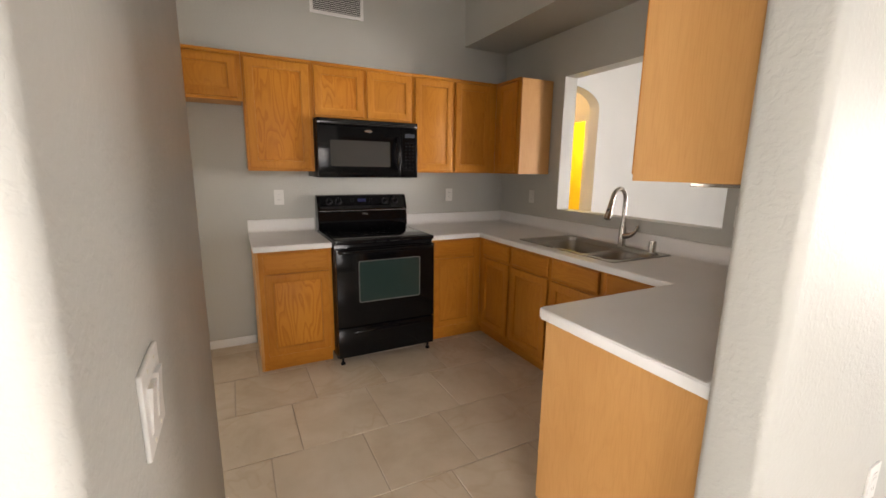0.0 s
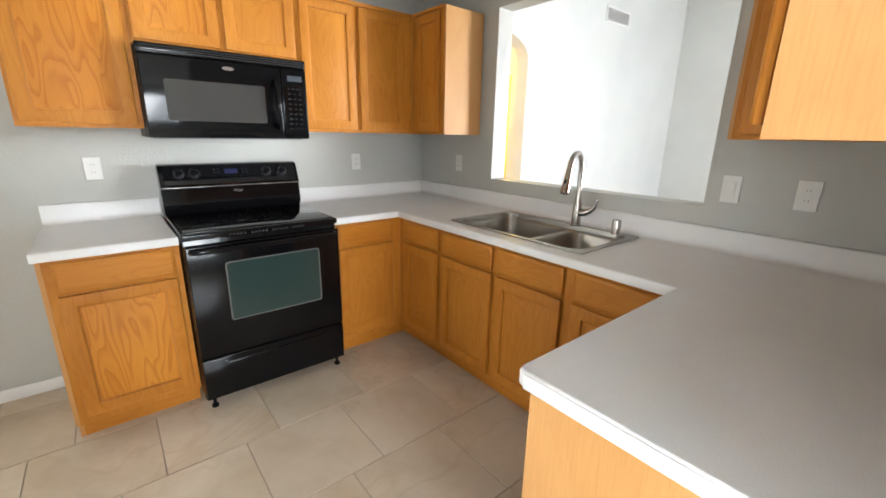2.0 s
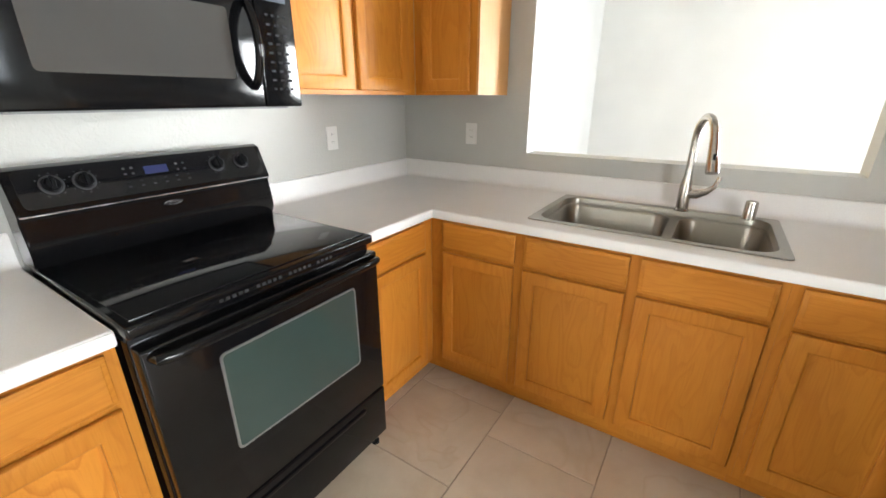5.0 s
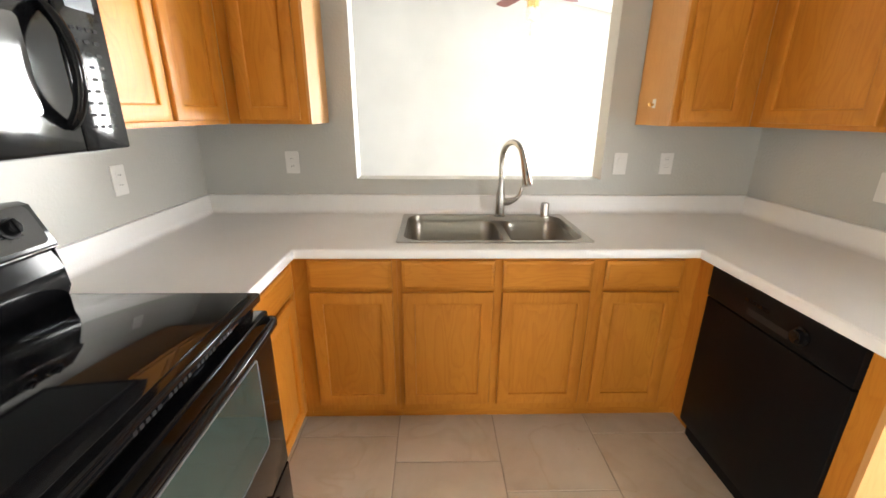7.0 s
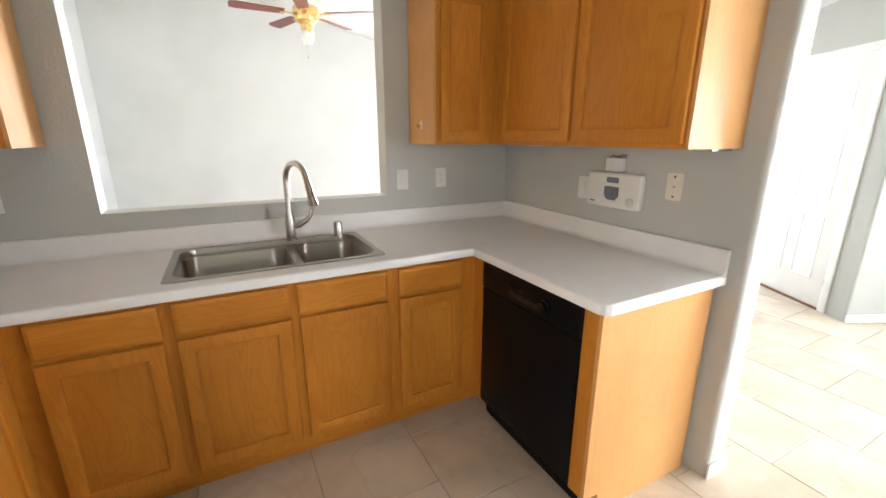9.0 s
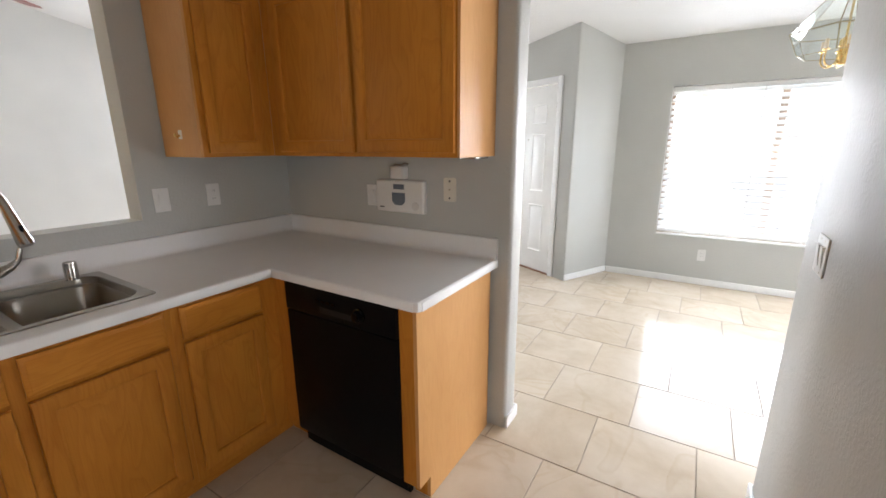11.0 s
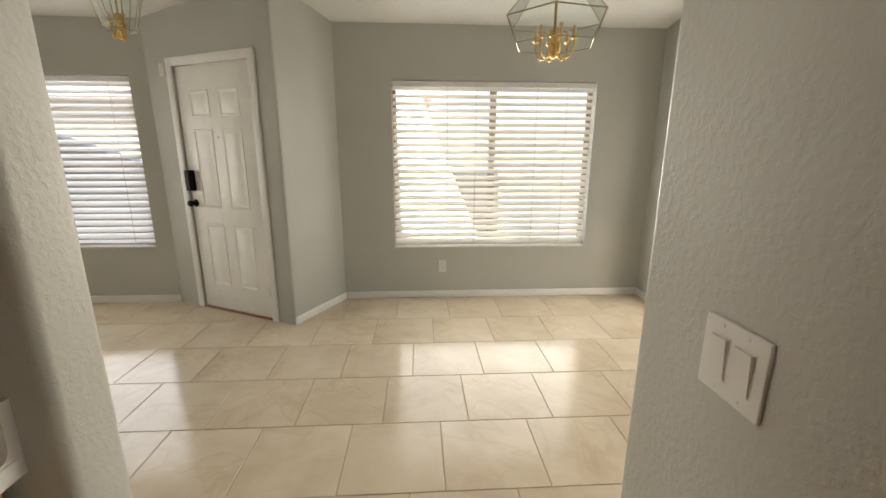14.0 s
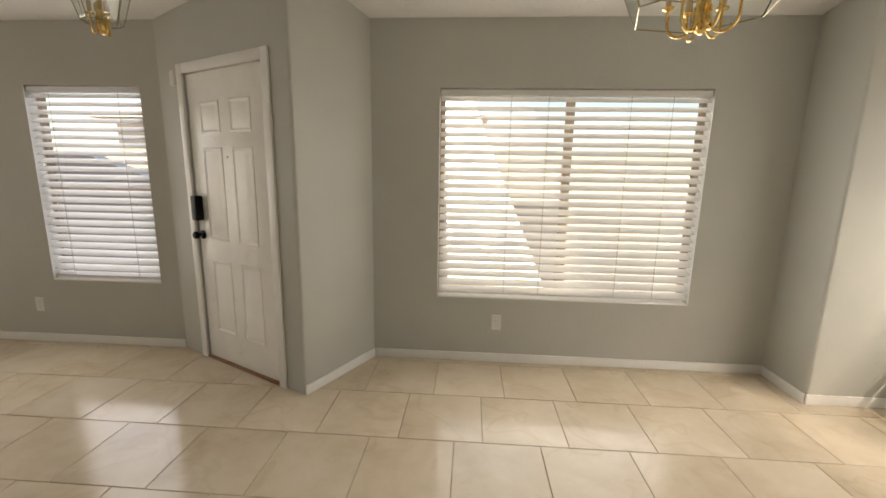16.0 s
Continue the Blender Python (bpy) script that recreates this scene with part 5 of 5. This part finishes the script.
structure("patio_wall", boxes((-0.60, 2.3, -3.88, -3.70, -0.15, 1.12, 0.01)), PALE_STUCCO, "low shaded stucco wall outside the dining window", "wall")
yard = structure("garden_wall", boxes((-14, 16, -9.2, -9.0, -0.15, 1.75)), STUCCO, "tan stucco garden wall beyond the windows", "wall")
house = thing("neighbour_house", pose(5.5, -15, -0.15), "tan stucco neighbouring house with a tiled roof", "house")
part("wall", boxes((-5, 5, -4, 4, 0, 2.9)), STUCCO, house)
bm = bmesh.new()
loft(bm, [[(-5.5, -4.5, 2.9), (5.5, -4.5, 2.9), (5.5, 4.5, 2.9), (-5.5, 4.5, 2.9)], [(-3.5, -0.1, 4.7), (3.5, -0.1, 4.7), (3.5, 0.1, 4.7), (-3.5, 0.1, 4.7)]], True, True)
part("roof", bm, ROOF, house)


# ---- floor tiles ----
P, G = 0.4605, 0.0045
tile_meshes = {}


def tile_mesh(w, d):
    key = (round(w, 3), round(d, 3))
    if key not in tile_meshes:
        bm = bmesh.new()
        e = 0.0016
        loft(bm, [[(0, 0, -0.006), (w, 0, -0.006), (w, d, -0.006), (0, d, -0.006)], [(0, 0, -e), (w, 0, -e), (w, d, -e), (0, d, -e)],
                  [(e, e, 0), (w - e, e, 0), (w - e, d - e, 0), (e, d - e, 0)]], True)
        tile_meshes[key] = mesh("tile", bm, TILE, False)
    return tile_meshes[key]


floor = bpy.data.objects["floor"]
rnd = random.Random(4)
for r in range(-5, 10):
    y0 = -0.598 + r * P
    x0 = 0.280 + (r % 3) * P / 3
    for k in range(-7, 15):
        a, b, c, d = x0 + k * P, x0 + (k + 1) * P, y0, y0 + P
        a, b, c, d = max(a, WEST_X - 0.02), min(b, EAST_X + 0.02), max(c, WIN_Y - 0.05), min(d, 3.72)
        if b - a < 0.02 or d - c < 0.02:
            continue
        ob = new("tile", tile_mesh(b - a - G, d - c - G))
        ob.parent = floor
        ob.matrix_basis = pose(a + G / 2, c + G / 2, rnd.uniform(-0.0004, 0.0004), rnd.uniform(-0.06, 0.06), rnd.uniform(-0.06, 0.06), 0)
